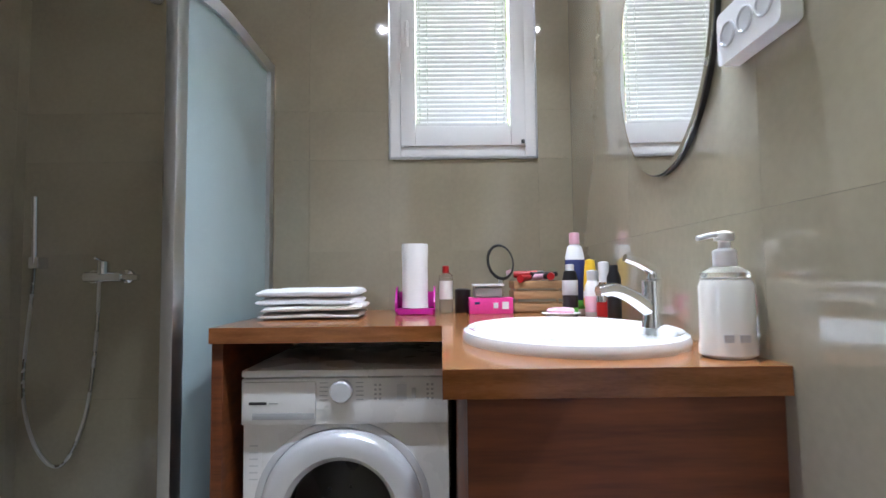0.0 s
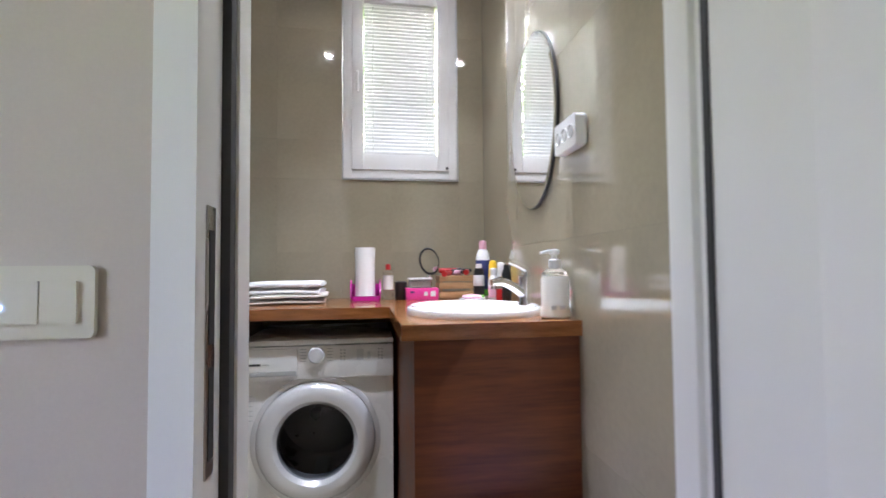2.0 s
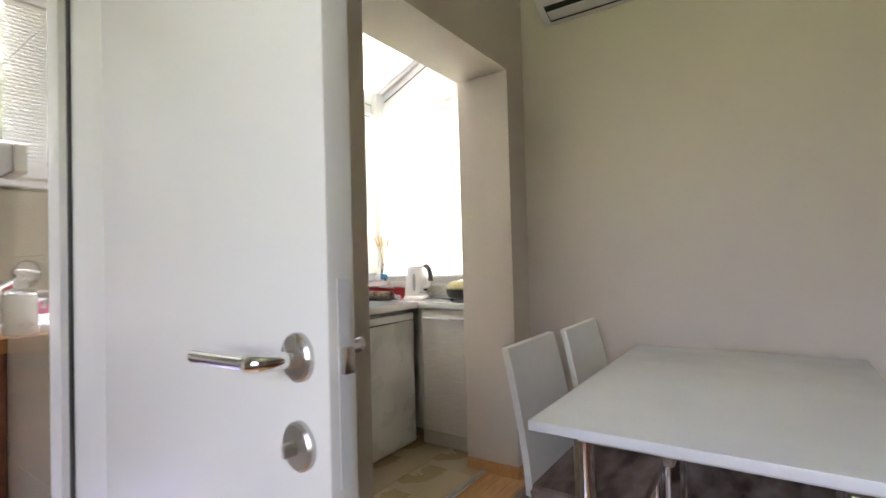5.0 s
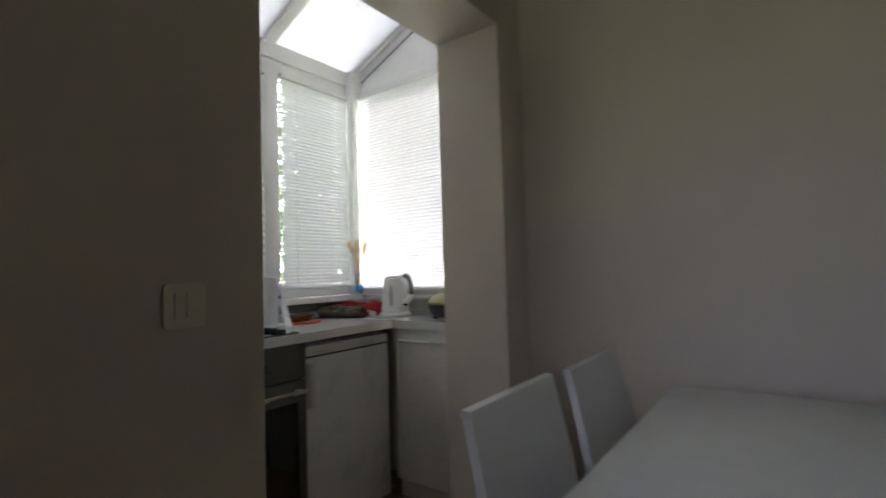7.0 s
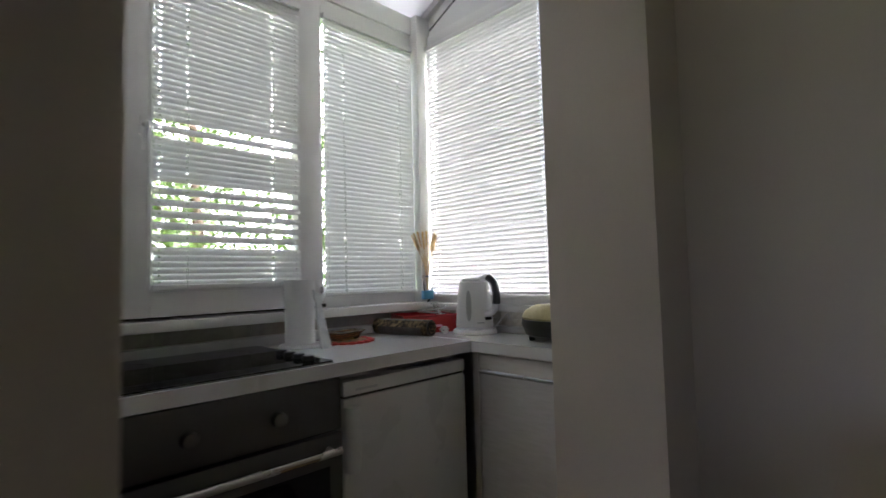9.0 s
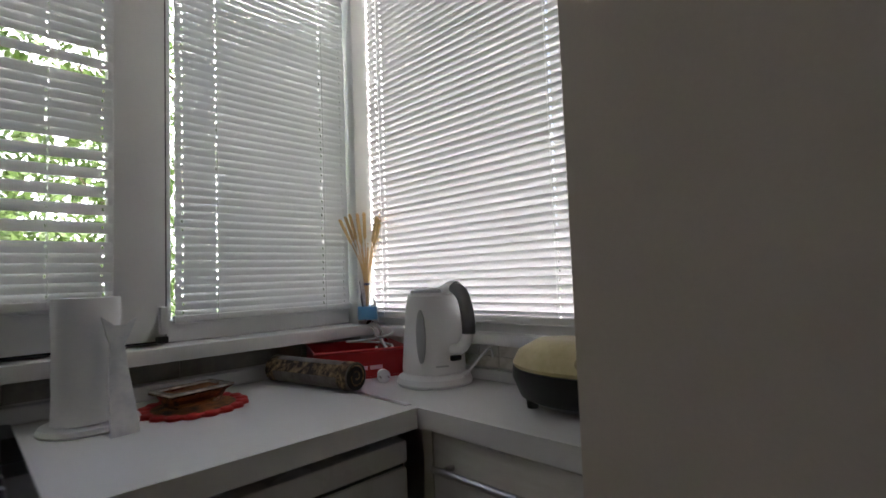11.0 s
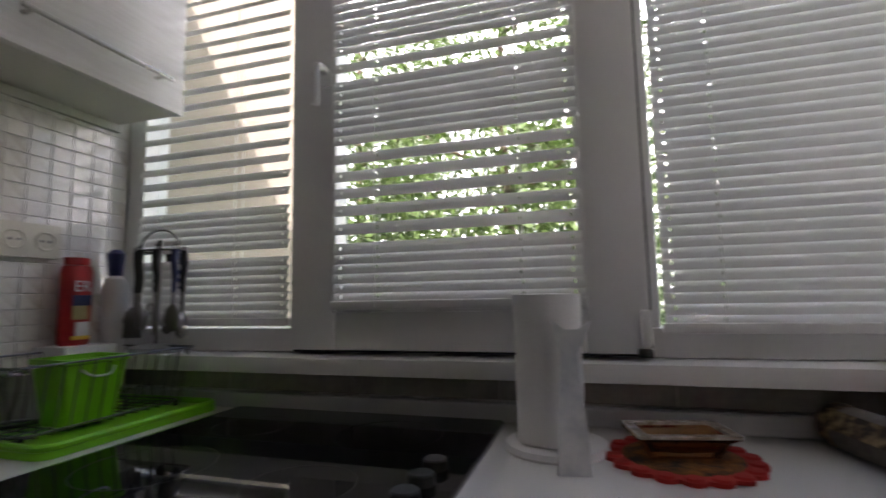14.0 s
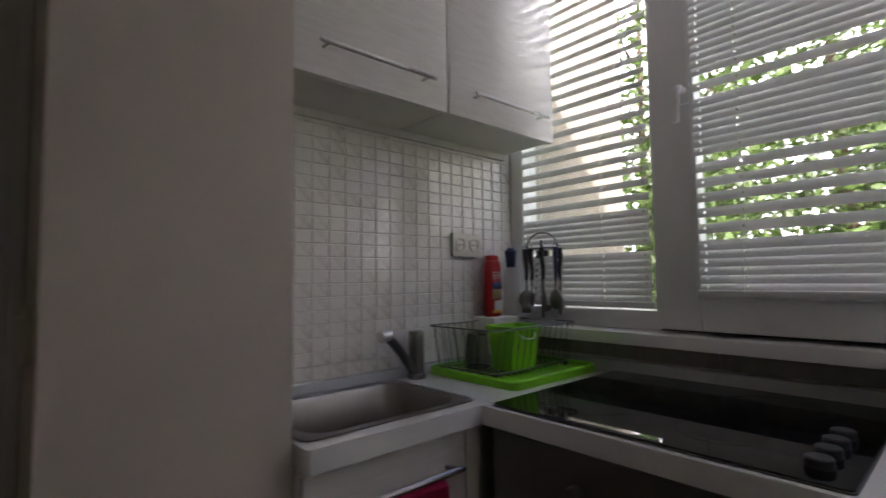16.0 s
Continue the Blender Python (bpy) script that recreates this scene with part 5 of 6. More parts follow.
def wooden_crate():
    t = thing("wooden_crate", "small pale wooden crate holding cosmetics", "crate", at=(0.475, 2.05, WT))
    for z in (0.004, 0.05, 0.088):
        part("slat", box(-0.10, 0.10, -0.07, -0.064, z, z + 0.028, 0.001), M["crate"], t)
        part("slat", box(-0.10, 0.10, 0.064, 0.07, z, z + 0.028, 0.001), M["crate"], t)
        part("slat", box(-0.10, -0.094, -0.0635, 0.0635, z, z + 0.028, 0.001), M["crate"], t)
        part("slat", box(0.094, 0.10, -0.0635, 0.0635, z, z + 0.028, 0.001), M["crate"], t)
    part("bottom", box(-0.093, 0.093, -0.063, 0.063, 0.0, 0.006), M["crate"], t)
    for x in (-0.09, 0.09):
        for y in (-0.06, 0.06):
            part("corner_post", box(x - 0.004, x + 0.004, y - 0.004, y + 0.004, 0.006, 0.112), M["crate"], t)
    for k, (x, y, a, m) in enumerate(((-0.05, -0.03, 60, "red"), (0.0, 0.0, -50, "soappink"), (0.05, -0.02, 75, "red"), (0.03, 0.03, 20, "black"), (-0.03, 0.03, -15, "red"))):
        c = thing("cosmetic_tube", "small coloured cosmetic tube lying in the crate", "cosmetics", at=(0.475 + x, 2.05 + y, WT + 0.112 + 0.004 * k), turn=a, group="cosmetics in the crate")
        part("tube", tube([(-0.055, 0, 0.012), (0.035, 0, 0.016)], 0.014, 14, taper=0.85), M[m], c)
        part("cap", tube([(0.036, 0, 0.016), (0.06, 0, 0.018)], 0.010, 12), M["black"], c)
        part("support_tube", tube([(0.0, 0.012, 0.0 - 0.004 * k), (0.0, -0.012, 0.0 - 0.004 * k)], 0.005, 8), M["black"], c)


wooden_crate()


def soap_dish():
    t = thing("soap_dish", "white oval soap dish", "soap dish", at=(0.492, 1.76, WT))
    part("dish", lathe([(0.03, 0.0), (0.05, 0.006), (0.064, 0.014), (0.062, 0.016), (0.048, 0.009), (0.01, 0.007)], 36, sx=1.0, sy=0.7), M["ceramic"], t)
    s = solid("soap_bar", lathe([(0.03, 0.0), (0.043, 0.006), (0.046, 0.014), (0.040, 0.021), (0.02, 0.024), (0.003, 0.0245)], 32, sy=0.62), M["soappink"], "pink oval bar of soap on the dish", "soap", at=(0.492, 1.76, WT + 0.009))


soap_dish()
bottle("shampoo_bottle", (0.572, 1.87, WT), [(0.030, 0), (0.033, 0.005), (0.034, 0.12), (0.033, 0.20), (0.025, 0.235), (0.014, 0.245)], "whiteplastic", "tall white shampoo bottle with pink cap", [(0.017, 0.244), (0.018, 0.25), (0.017, 0.283), (0.008, 0.286)], "soappink", [(0.0345, 0.05, 0.19, "navy"), (0.0346, 0.02, 0.05, "greenlab")], sy=0.7)
bottle("shower_gel", (0.535, 1.80, WT), [(0.024, 0), (0.026, 0.004), (0.026, 0.12), (0.020, 0.15), (0.014, 0.153)], "black", "dark bottle with green foot", [(0.014, 0.152), (0.014, 0.172), (0.006, 0.173)], "whiteplastic", [(0.0265, 0.004, 0.03, "greenlab"), (0.0265, 0.07, 0.12, "lgrey")], sy=0.7)
bottle("cream_tube", (0.600, 1.79, WT), [(0.017, 0), (0.019, 0.004), (0.019, 0.03), (0.024, 0.04), (0.022, 0.12), (0.016, 0.185), (0.003, 0.19)], "yellow", "yellow cream tube standing on its cap", bands=[(0.0235, 0.06, 0.085, "whiteplastic")], sy=0.75)
bottle("lotion_bottle", (0.585, 1.72, WT), [(0.022, 0), (0.024, 0.004), (0.024, 0.10), (0.016, 0.12)], "whiteplastic", "small white lotion bottle with pale cap", [(0.017, 0.119), (0.018, 0.15), (0.006, 0.153)], "lgrey", [(0.0245, 0.02, 0.07, "soappink")])
bottle("mouthwash", (0.603, 1.665, WT), [(0.02, 0), (0.022, 0.004), (0.022, 0.10), (0.012, 0.115)], "clearp", "clear cosmetic bottle with white pump cap", [(0.015, 0.114), (0.016, 0.175), (0.006, 0.178)], "whiteplastic", [(0.0225, 0.01, 0.06, "red")])
bottle("dark_bottle", (0.604, 1.58, WT), [(0.018, 0), (0.02, 0.004), (0.02, 0.13), (0.012, 0.15), (0.012, 0.165)], "black", "slim black bottle beside the faucet")


def soap_dispenser():
    t = thing("soap_dispenser", "clear pump dispenser filled with milky liquid soap", "soap dispenser", at=(0.581, 0.988, WT))
    part("liquid", lathe([(0.040, 0.001), (0.0465, 0.006), (0.046, 0.02), (0.044, 0.03), (0.044, 0.118), (0.040, 0.128), (0.02, 0.130)], 36, sy=0.78), M["soapliq"], t)
    part("shoulder", lathe([(0.0405, 0.128), (0.038, 0.140), (0.022, 0.150), (0.016, 0.152), (0.016, 0.166)], 32, sy=0.78), M["clearp"], t)
    part("collar", lathe([(0.018, 0.150), (0.018, 0.176), (0.012, 0.180)], 24), M["whiteplastic"], t)
    part("pump", lathe([(0.009, 0.178), (0.009, 0.192), (0.015, 0.194), (0.015, 0.206), (0.006, 0.210)], 20), M["whiteplastic"], t)
    part("nozzle", tube(spline([(0, 0, 0.202), (-0.02, -0.003, 0.203), (-0.048, -0.006, 0.197)], 4), 0.006, 10, taper=0.7), M["whiteplastic"], t)
    part("print", box(-0.026, -0.010, -0.0352, -0.0335, 0.028, 0.040), M["lgrey"], t)
    part("print", box(0.0, 0.016, -0.0358, -0.0340, 0.028, 0.040), M["lgrey"], t)


soap_dispenser()

# ---- kitchen: small things ----


def kettle():
    t = thing("electric_kettle", "white plastic electric kettle on its base", "kettle", at=(2.768, 0.985, CT), turn=-95)
    part("base", lathe([(0.088, 0.0), (0.09, 0.006), (0.086, 0.018), (0.072, 0.026), (0.02, 0.027)], 44), M["whiteplastic"], t)
    b = part("body", lathe([(0.074, 0.028), (0.076, 0.034), (0.071, 0.10), (0.064, 0.17), (0.059, 0.205), (0.050, 0.212), (0.01, 0.214)], 44), M["whiteplastic"], t)
    part("lid", lathe([(0.052, 0.212), (0.052, 0.217), (0.045, 0.221), (0.01, 0.222)], 36), M["lgrey"], b)
    part("spout", prism([(-0.06, -0.02), (-0.073, 0.0), (-0.06, 0.02), (-0.045, 0.02), (-0.045, -0.02)], 0.175, 0.2115), M["whiteplastic"], b)
    h = part("handle", tube(spline([(0.035, 0, 0.212), (0.080, 0, 0.226), (0.108, 0, 0.203), (0.122, 0, 0.155), (0.121, 0, 0.118), (0.102, 0, 0.090), (0.068, 0, 0.082)], 6), 0.013, 14), M["whiteplastic"], b)
    part("grip", tube(spline([(0.083, 0, 0.225), (0.110, 0, 0.204), (0.125, 0, 0.157), (0.125, 0, 0.122)], 6), 0.0150, 12), M["dgrey"], h, "dark grey handle grip")
    part("gauge", prism([(0.011 * math.cos(a), 0.060 * math.sin(a)) for a in [2 * math.pi * k / 28 for k in range(28)]], 0.0, 0.004, m=pose(0.0372, -0.0645, 0.115, 90, 0, 30)), M["grey"], b, "oval grey water gauge")
    part("mark", prism(rrect(-0.015, 0.015, -0.002, 0.002, 0.001), 0.0, 0.0015, m=pose(0.0687, -0.0320, 0.048, 90, 0, 65)), M["grey"], b)
    part("switch", box(0.070, 0.086, -0.012, 0.012, 0.058, 0.070, 0.003), M["black"], b)
    part("cord", tube(spline([(0.075, 0.02, 0.012), (0.105, 0.05, 0.06), (0.10, 0.09, 0.075), (0.085, 0.11, 0.04), (0.05, 0.105, 0.006)], 6), 0.003, 6), M["whiteplastic"], t)


kettle()


def sandwich_maker():
    t = thing("sandwich_maker", "black sandwich toaster with a cream lid", "sandwich maker", at=(2.758, 0.595, CT), turn=-8)
    part("base", lathe([(0.085, 0.010), (0.115, 0.022), (0.13, 0.055), (0.128, 0.074), (0.03, 0.075)], 40, sx=0.78, sy=1.05), M["black"], t)
    part("lid", lathe([(0.126, 0.0755), (0.128, 0.082), (0.116, 0.104), (0.078, 0.124), (0.03, 0.129)], 40, sx=0.78, sy=1.05), M["cream"], t, "cream mottled lid")
    part("handle", tube(spline([(-0.06, -0.10, 0.085), (-0.085, -0.112, 0.092), (-0.10, -0.095, 0.096), (-0.085, -0.07, 0.10)], 5), 0.011, 10), M["cream"], t)
    for x in (-0.05, 0.05):
        for y in (-0.07, 0.07):
            part("foot", lathe([(0.011, 0.0), (0.012, 0.014)], 12, at=(x, y, 0)), M["black"], t)


sandwich_maker()


def red_basket():
    t = thing("fabric_basket", "red fabric tray basket with pale writing", "basket", at=(2.722, 1.245, CT), turn=-24)
    w, d, h, k = 0.118, 0.100, 0.070, 0.004
    part("floor", box(-w, w, -d, d, 0.0, 0.005), M["red"], t)
    for a in ((-w, w, -d, -d + k), (-w, w, d - k, d)):
        part("side", box(*a, 0.005, h, 0.002), M["red"], t)
    for a in ((-w, -w + k, -d + k, d - k), (w - k, w, -d + k, d - k)):
        part("side", box(*a, 0.005, h, 0.002), M["red"], t)
    for k2, (a, b) in enumerate(((-0.05, -0.018), (-0.012, 0.012), (0.018, 0.05))):
        part("writing", box(a, b, -d - 0.0012, -d + 0.0005, 0.022, 0.032), M["soappink"], t)
    part("rim", tube([(w * 1.0, -d, h), (w, d, h), (-w, d, h), (-w, -d, h), (w, -d, h)], 0.004, 6), M["red"], t)
    c = thing("cable", "coiled white cable with plug lying in the red basket", "cable", at=(2.765, 1.235, CT + 0.005), turn=-30)
    part("coil", tube([(0.062 * math.cos(a * 0.5), 0.05 * math.sin(a * 0.5), 0.02 + 0.003 * a) for a in range(26)], 0.0035, 6), M["lgrey"], c)
    part("lead", tube(spline([(0.045, -0.01, 0.05), (0.03, 0.02, 0.08), (0.045, 0.03, 0.055), (0.06, 0.0, 0.04)], 5), 0.004, 6), M["whiteplastic"], c)
    p = thing("power_plug", "white mains plug lying on the worktop", "plug", at=(2.70, 1.10, CT), turn=60)
    part("body", tube(spline([(-0.028, 0, 0.016), (0.0, 0, 0.016), (0.02, 0, 0.014), (0.04, 0, 0.012)], 4), 0.016, 14, taper=0.4), M["whiteplastic"], p)
    part("lead", tube(spline([(0.04, 0, 0.012), (0.07, 0.008, 0.022), (0.10, 0.0, 0.07)], 5), 0.0035, 6), M["whiteplastic"], p)
    for s in (-0.0095, 0.0095):
        part("pin", tube([(-0.028, s, 0.016), (-0.047, s, 0.016)], 0.0024, 6), M["steel"], p)


red_basket()


def fabric_roll():
    a, b = Vector((2.540, 1.330, CT + 0.0325)), Vector((2.592, 1.055, CT + 0.0325))
    t = thing("fabric_roll", "rolled brown place mat with gold pattern", "roll", at=(2.60, 1.21, CT))
    o = Vector((2.60, 1.21, CT))
    d = (b - a).normalized()
    part("roll", tube([a - o, a - o + d * 0.02, a - o + (b - a) * 0.5, b - o - d * 0.02, b - o], 0.032, 26), M["rollgrey"], t, "smooth grey-brown backing of the mat")
    for k, p in enumerate((a + d * 0.012, b - d * 0.016)):
        part("border", tube([p - o - d * 0.014, p - o + d * 0.014], 0.0328, 26), M["fabric"], t, "brown border with a gold pattern")
    side = d.orthogonal().normalized()
    up = d.cross(side)
    turns = [b - o + d * 0.0015 + (0.004 + 0.0017 * q) * (math.cos(q * 0.8) * side + math.sin(q * 0.8) * up) for q in range(15)]
    part("core", tube([b - o - d * 0.004, b - o + d * 0.001], 0.029, 20), M["dark"], t)
    part("edge", tube(spline(turns, 3), 0.0019, 6), M["fabric"], t, "rolled layers at the end")
    part("flap", box(-0.0012, 0.0012, -0.014, 0.014, -0.12, 0.12), M["fabric"], t, "loose gold-patterned edge").matrix_basis = Matrix.Translation((a + b) / 2 - o) @ d.to_track_quat("Z", "Y").to_matrix().to_4x4() @ pose(0, 0, 0, 0, 0, 152) @ pose(0.0325, 0, 0)


fabric_roll()


def doily():
    pts = []
    n = 18
    for k in range(n * 8):
        a = 2 * math.pi * k / (n * 8)
        r = 0.094 + 0.010 * abs(math.sin(n * a / 2))
        pts.append((r * math.cos(a), r * math.sin(a)))
    t = thing("doily", "round red crocheted doily on the worktop", "doily", at=(2.306, 1.215, CT))
    part("edge", prism(pts, 0.0005, 0.006), M["doily"], t)
    part("middle", lathe([(0.078, 0.0062), (0.074, 0.0078), (0.03, 0.0082)], 40), M["doilymid"], t)
    for k in range(n):
        a = 2 * math.pi * (k + 0.5) / n
        part("petal", lathe([(0.012, 0.006), (0.010, 0.009), (0.003, 0.0095)], 10, at=(0.091 * math.cos(a), 0.091 * math.sin(a), 0)), M["doily"], t)
    d = thing("glass_dish", "small square amber glass dish on the doily", "dish", at=(2.306, 1.225, CT + 0.008), turn=12)
    bm = bmesh.new()
    loops = [[bm.verts.new((x, y, z)) for x, y in rrect(-h, h, -h * 0.62, h * 0.62, 0.008, 3)] for h, z in ((0.046, 0.0), (0.050, 0.008), (0.058, 0.022), (0.070, 0.028), (0.068, 0.031), (0.052, 0.026), (0.042, 0.010), (0.01, 0.007))]
    for a, b in zip(loops, loops[1:]):
        for k in range(len(a)):
            bm.faces.new((a[k], a[(k + 1) % len(a)], b[(k + 1) % len(a)], b[k]))
    bm.faces.new(loops[0][::-1])
    bm.faces.new(loops[-1])
    part("bowl", bm, clear("amber_glass", (0.62, 0.30, 0.12), 0.06), d)
    part("rim", holed_slab(rrect(-0.068, 0.068, -0.045, 0.045, 0.006, 3), rrect(-0.054, 0.054, -0.033, 0.033, 0.006, 3), 0.0295, 0.0335), mat("pale_glass", (0.74, 0.70, 0.63), 0.10, second=(0.26, 0.18, 0.12), scale=55, fine=260, bump=0.5, coat=0.5), d, "pale patterned glass rim")


doily()


def towel_stand():
    paper_roll("kitchen_roll", (2.128, 1.232, CT + 0.013), 0.052, 0.222, "white kitchen paper roll on its holder")
    t = thing("roll_holder", "white plastic kitchen roll holder with cat-shaped arm", "roll holder", at=(2.135, 1.232, CT))
    part("base", lathe([(0.078, 0.0), (0.08, 0.004), (0.076, 0.011), (0.01, 0.012)], 44), M["whiteplastic"], t)
    out = [(-0.020, 0.0), (0.024, 0.0), (0.020, 0.06), (0.012, 0.12), (0.010, 0.150), (0.018, 0.165), (0.030, 0.196), (0.012, 0.184), (-0.006, 0.184), (-0.026, 0.200), (-0.018, 0.165), (-0.012, 0.150), (-0.016, 0.10)]
    bm = prism([(x, z) for x, z in out], 0.0, 0.008, bevel=0.002, m=pose(0.028, -0.062, 0.0, 90, 0, 8))
    for v in bm.verts:
        v.co.y += -0.045 * max(0.0, 1 - v.co.z / 0.16) ** 1.5
    part("arm", bm, M["catgrey"], t, "pale grey cat-shaped arm")


towel_stand()


def straw_vase():
    t = thing("vase", "clear glass vase with blue label on the window sill", "vase", at=(2.822, 1.342 - 0.02, 1.019))
    part("glass", lathe([(0.026, 0.0), (0.028, 0.004), (0.026, 0.06), (0.018, 0.09), (0.022, 0.125), (0.020, 0.125), (0.016, 0.09), (0.006, 0.01)], 28), M["clearp"], t)
    part("label", lathe([(0.0282, 0.012), (0.0290, 0.014), (0.0284, 0.048), (0.0275, 0.05)], 28), M["blue"], t, "pale blue label")
    s = thing("dried_wheat", "tied bunch of dry golden wheat ears", "dried flowers", at=(2.822, 1.322, 1.031))
    rnd = random.Random(12)
    for k in range(16):
        a, lean = 2 * math.pi * k / 16 + rnd.uniform(-0.25, 0.25), rnd.uniform(0.030, 0.072)
        dx, dy = math.cos(a) * lean, math.sin(a) * lean * 0.55
        top = Vector((dx, dy, 0.262 + rnd.uniform(0, 0.030)))
        pts = spline([(rnd.uniform(-0.004, 0.004), 0, 0.0), (dx * 0.12, dy * 0.12, 0.11), (dx * 0.34, dy * 0.34, 0.175), top], 4)
        e = part("stem", tube(pts, 0.0014, 5), M["straw"], s)
        d = (pts[-1] - pts[-4]).normalized()
        base = pts[-1] - d * 0.045
        bm = tube([base, base + d * 0.045, base + d * 0.078], 0.0036, 6, taper=0.5)
        for j in range(7):
            p = base + d * 0.010 * j
            for sgn in (-1, 1):
                q = p + Vector((sgn * 0.004, 0.0, 0.0))
                tube([p, q + d * 0.008, q + d * 0.016], 0.0028, 5, bm=bm, taper=0.4)
        part("ear", bm, M["straw"], e)
    part("tie", lathe([(0.0085, 0.10), (0.0092, 0.102), (0.0085, 0.108)], 14), M["navy"], s, "dark blue tie")
    b = thing("plastic_bag", "pale blue folded plastic strip on the sill", "strip", at=(2.80, 1.285, 0.985), turn=0)
    part("strip", tube(spline([(0.012, 0.02, 0.038), (0.018, -0.012, 0.02), (0.016, -0.03, -0.012), (0.01, -0.045, -0.035)], 5), 0.011, 8), M["clearp"], b)


straw_vase()


def utensils():
    ux, uy, z0 = 1.222, 1.350, 1.019
    t = thing("utensil_stand", "rotating wire stand with a grey base for hanging utensils", "utensil stand", at=(ux, uy, z0))
    part("base", lathe([(0.064, 0.0), (0.066, 0.004), (0.064, 0.012), (0.050, 0.017), (0.008, 0.020)], 36, sy=0.72), M["grey"], t, "blue-grey round base")
    part("pole", tube([(0, 0, 0.016), (0, 0, 0.262)], 0.0045, 8), M["wire"], t)
    part("ring", tube([(0.058 * math.cos(a), 0.034 * math.sin(a), 0.236) for a in [2 * math.pi * k / 28 for k in range(29)]], 0.0024, 6), M["wire"], t)
    for side in (-1, 1):
        part("arch", tube(spline([(side * 0.058, 0, 0.236), (side * 0.052, 0, 0.262), (side * 0.025, 0, 0.282), (0, 0, 0.286)], 6), 0.0024, 6), M["wire"], t)
    kinds = (("ladle", "black"), ("spatula", "navy"), ("spoon", "black"), ("fork", "black"), ("ladle", "navy"), ("spatula", "black"), ("spoon", "black"), ("fork", "black"), ("spoon", "navy"))
    for k, (kind, tint) in enumerate(kinds):
        a = 2 * math.pi * k / len(kinds) + 0.3
        low = (0.0, 0.022, 0.008, 0.03, 0.014, 0.004, 0.025, 0.012, 0.018)[k]
        x, y = 0.062 * math.cos(a), 0.036 * math.sin(a)
        u = thing(kind, "hanging kitchen %s with %s handle and steel head" % (kind, "dark blue" if tint == "navy" else "black"), "utensil", at=(ux + x, uy + y, z0 + 0.030 + low), turn=31 * k - 60, group="hanging utensils")
        u.rotation_euler[1] = (-0.05, 0.04, 0.0, 0.07, -0.03, 0.05, -0.08, 0.03, -0.02)[k]
        top = 0.206 - low
        part("grip", tube(spline([(0, 0, top), (0, 0.002, top - 0.03), (0, -0.002, top - 0.065), (0, 0, top - 0.098)], 4), 0.0092, 10, taper=0.55), M[tint], u)
        part("loop", tube([(0.007 * math.cos(q), 0, top + 0.006 + 0.007 * math.sin(q)) for q in [2 * math.pi * j / 12 for j in range(13)]], 0.0014, 5), M["wire"], u)
        part("shaft", tube([(0, 0, top - 0.09), (0.001, 0, 0.05)], 0.0034, 6), M["sinksteel"], u)
        if kind in ("ladle", "spoon"):
            w = 0.030 if kind == "ladle" else 0.021
            part("head", lathe([(0.003, 0.0), (w * 0.7, 0.008), (w, 0.028), (w * 0.8, 0.050), (0.003, 0.064)], 18, sy=0.4), M["sinksteel"], u)
        elif kind == "spatula":
            part("head", prism([(-0.011, 0.070), (-0.024, 0.052), (-0.026, 0.0), (0.026, 0.0), (0.024, 0.052), (0.011, 0.070)], -0.001, 0.001, m=FACE_S), M["sinksteel"], u)
        else:
            for q in (-0.012, -0.004, 0.004, 0.012):
                part("prong", tube([(q, 0, 0.0), (q, 0, 0.045), (q * 0.3, 0, 0.066)], 0.0024, 6), M["sinksteel"], u)


utensils()


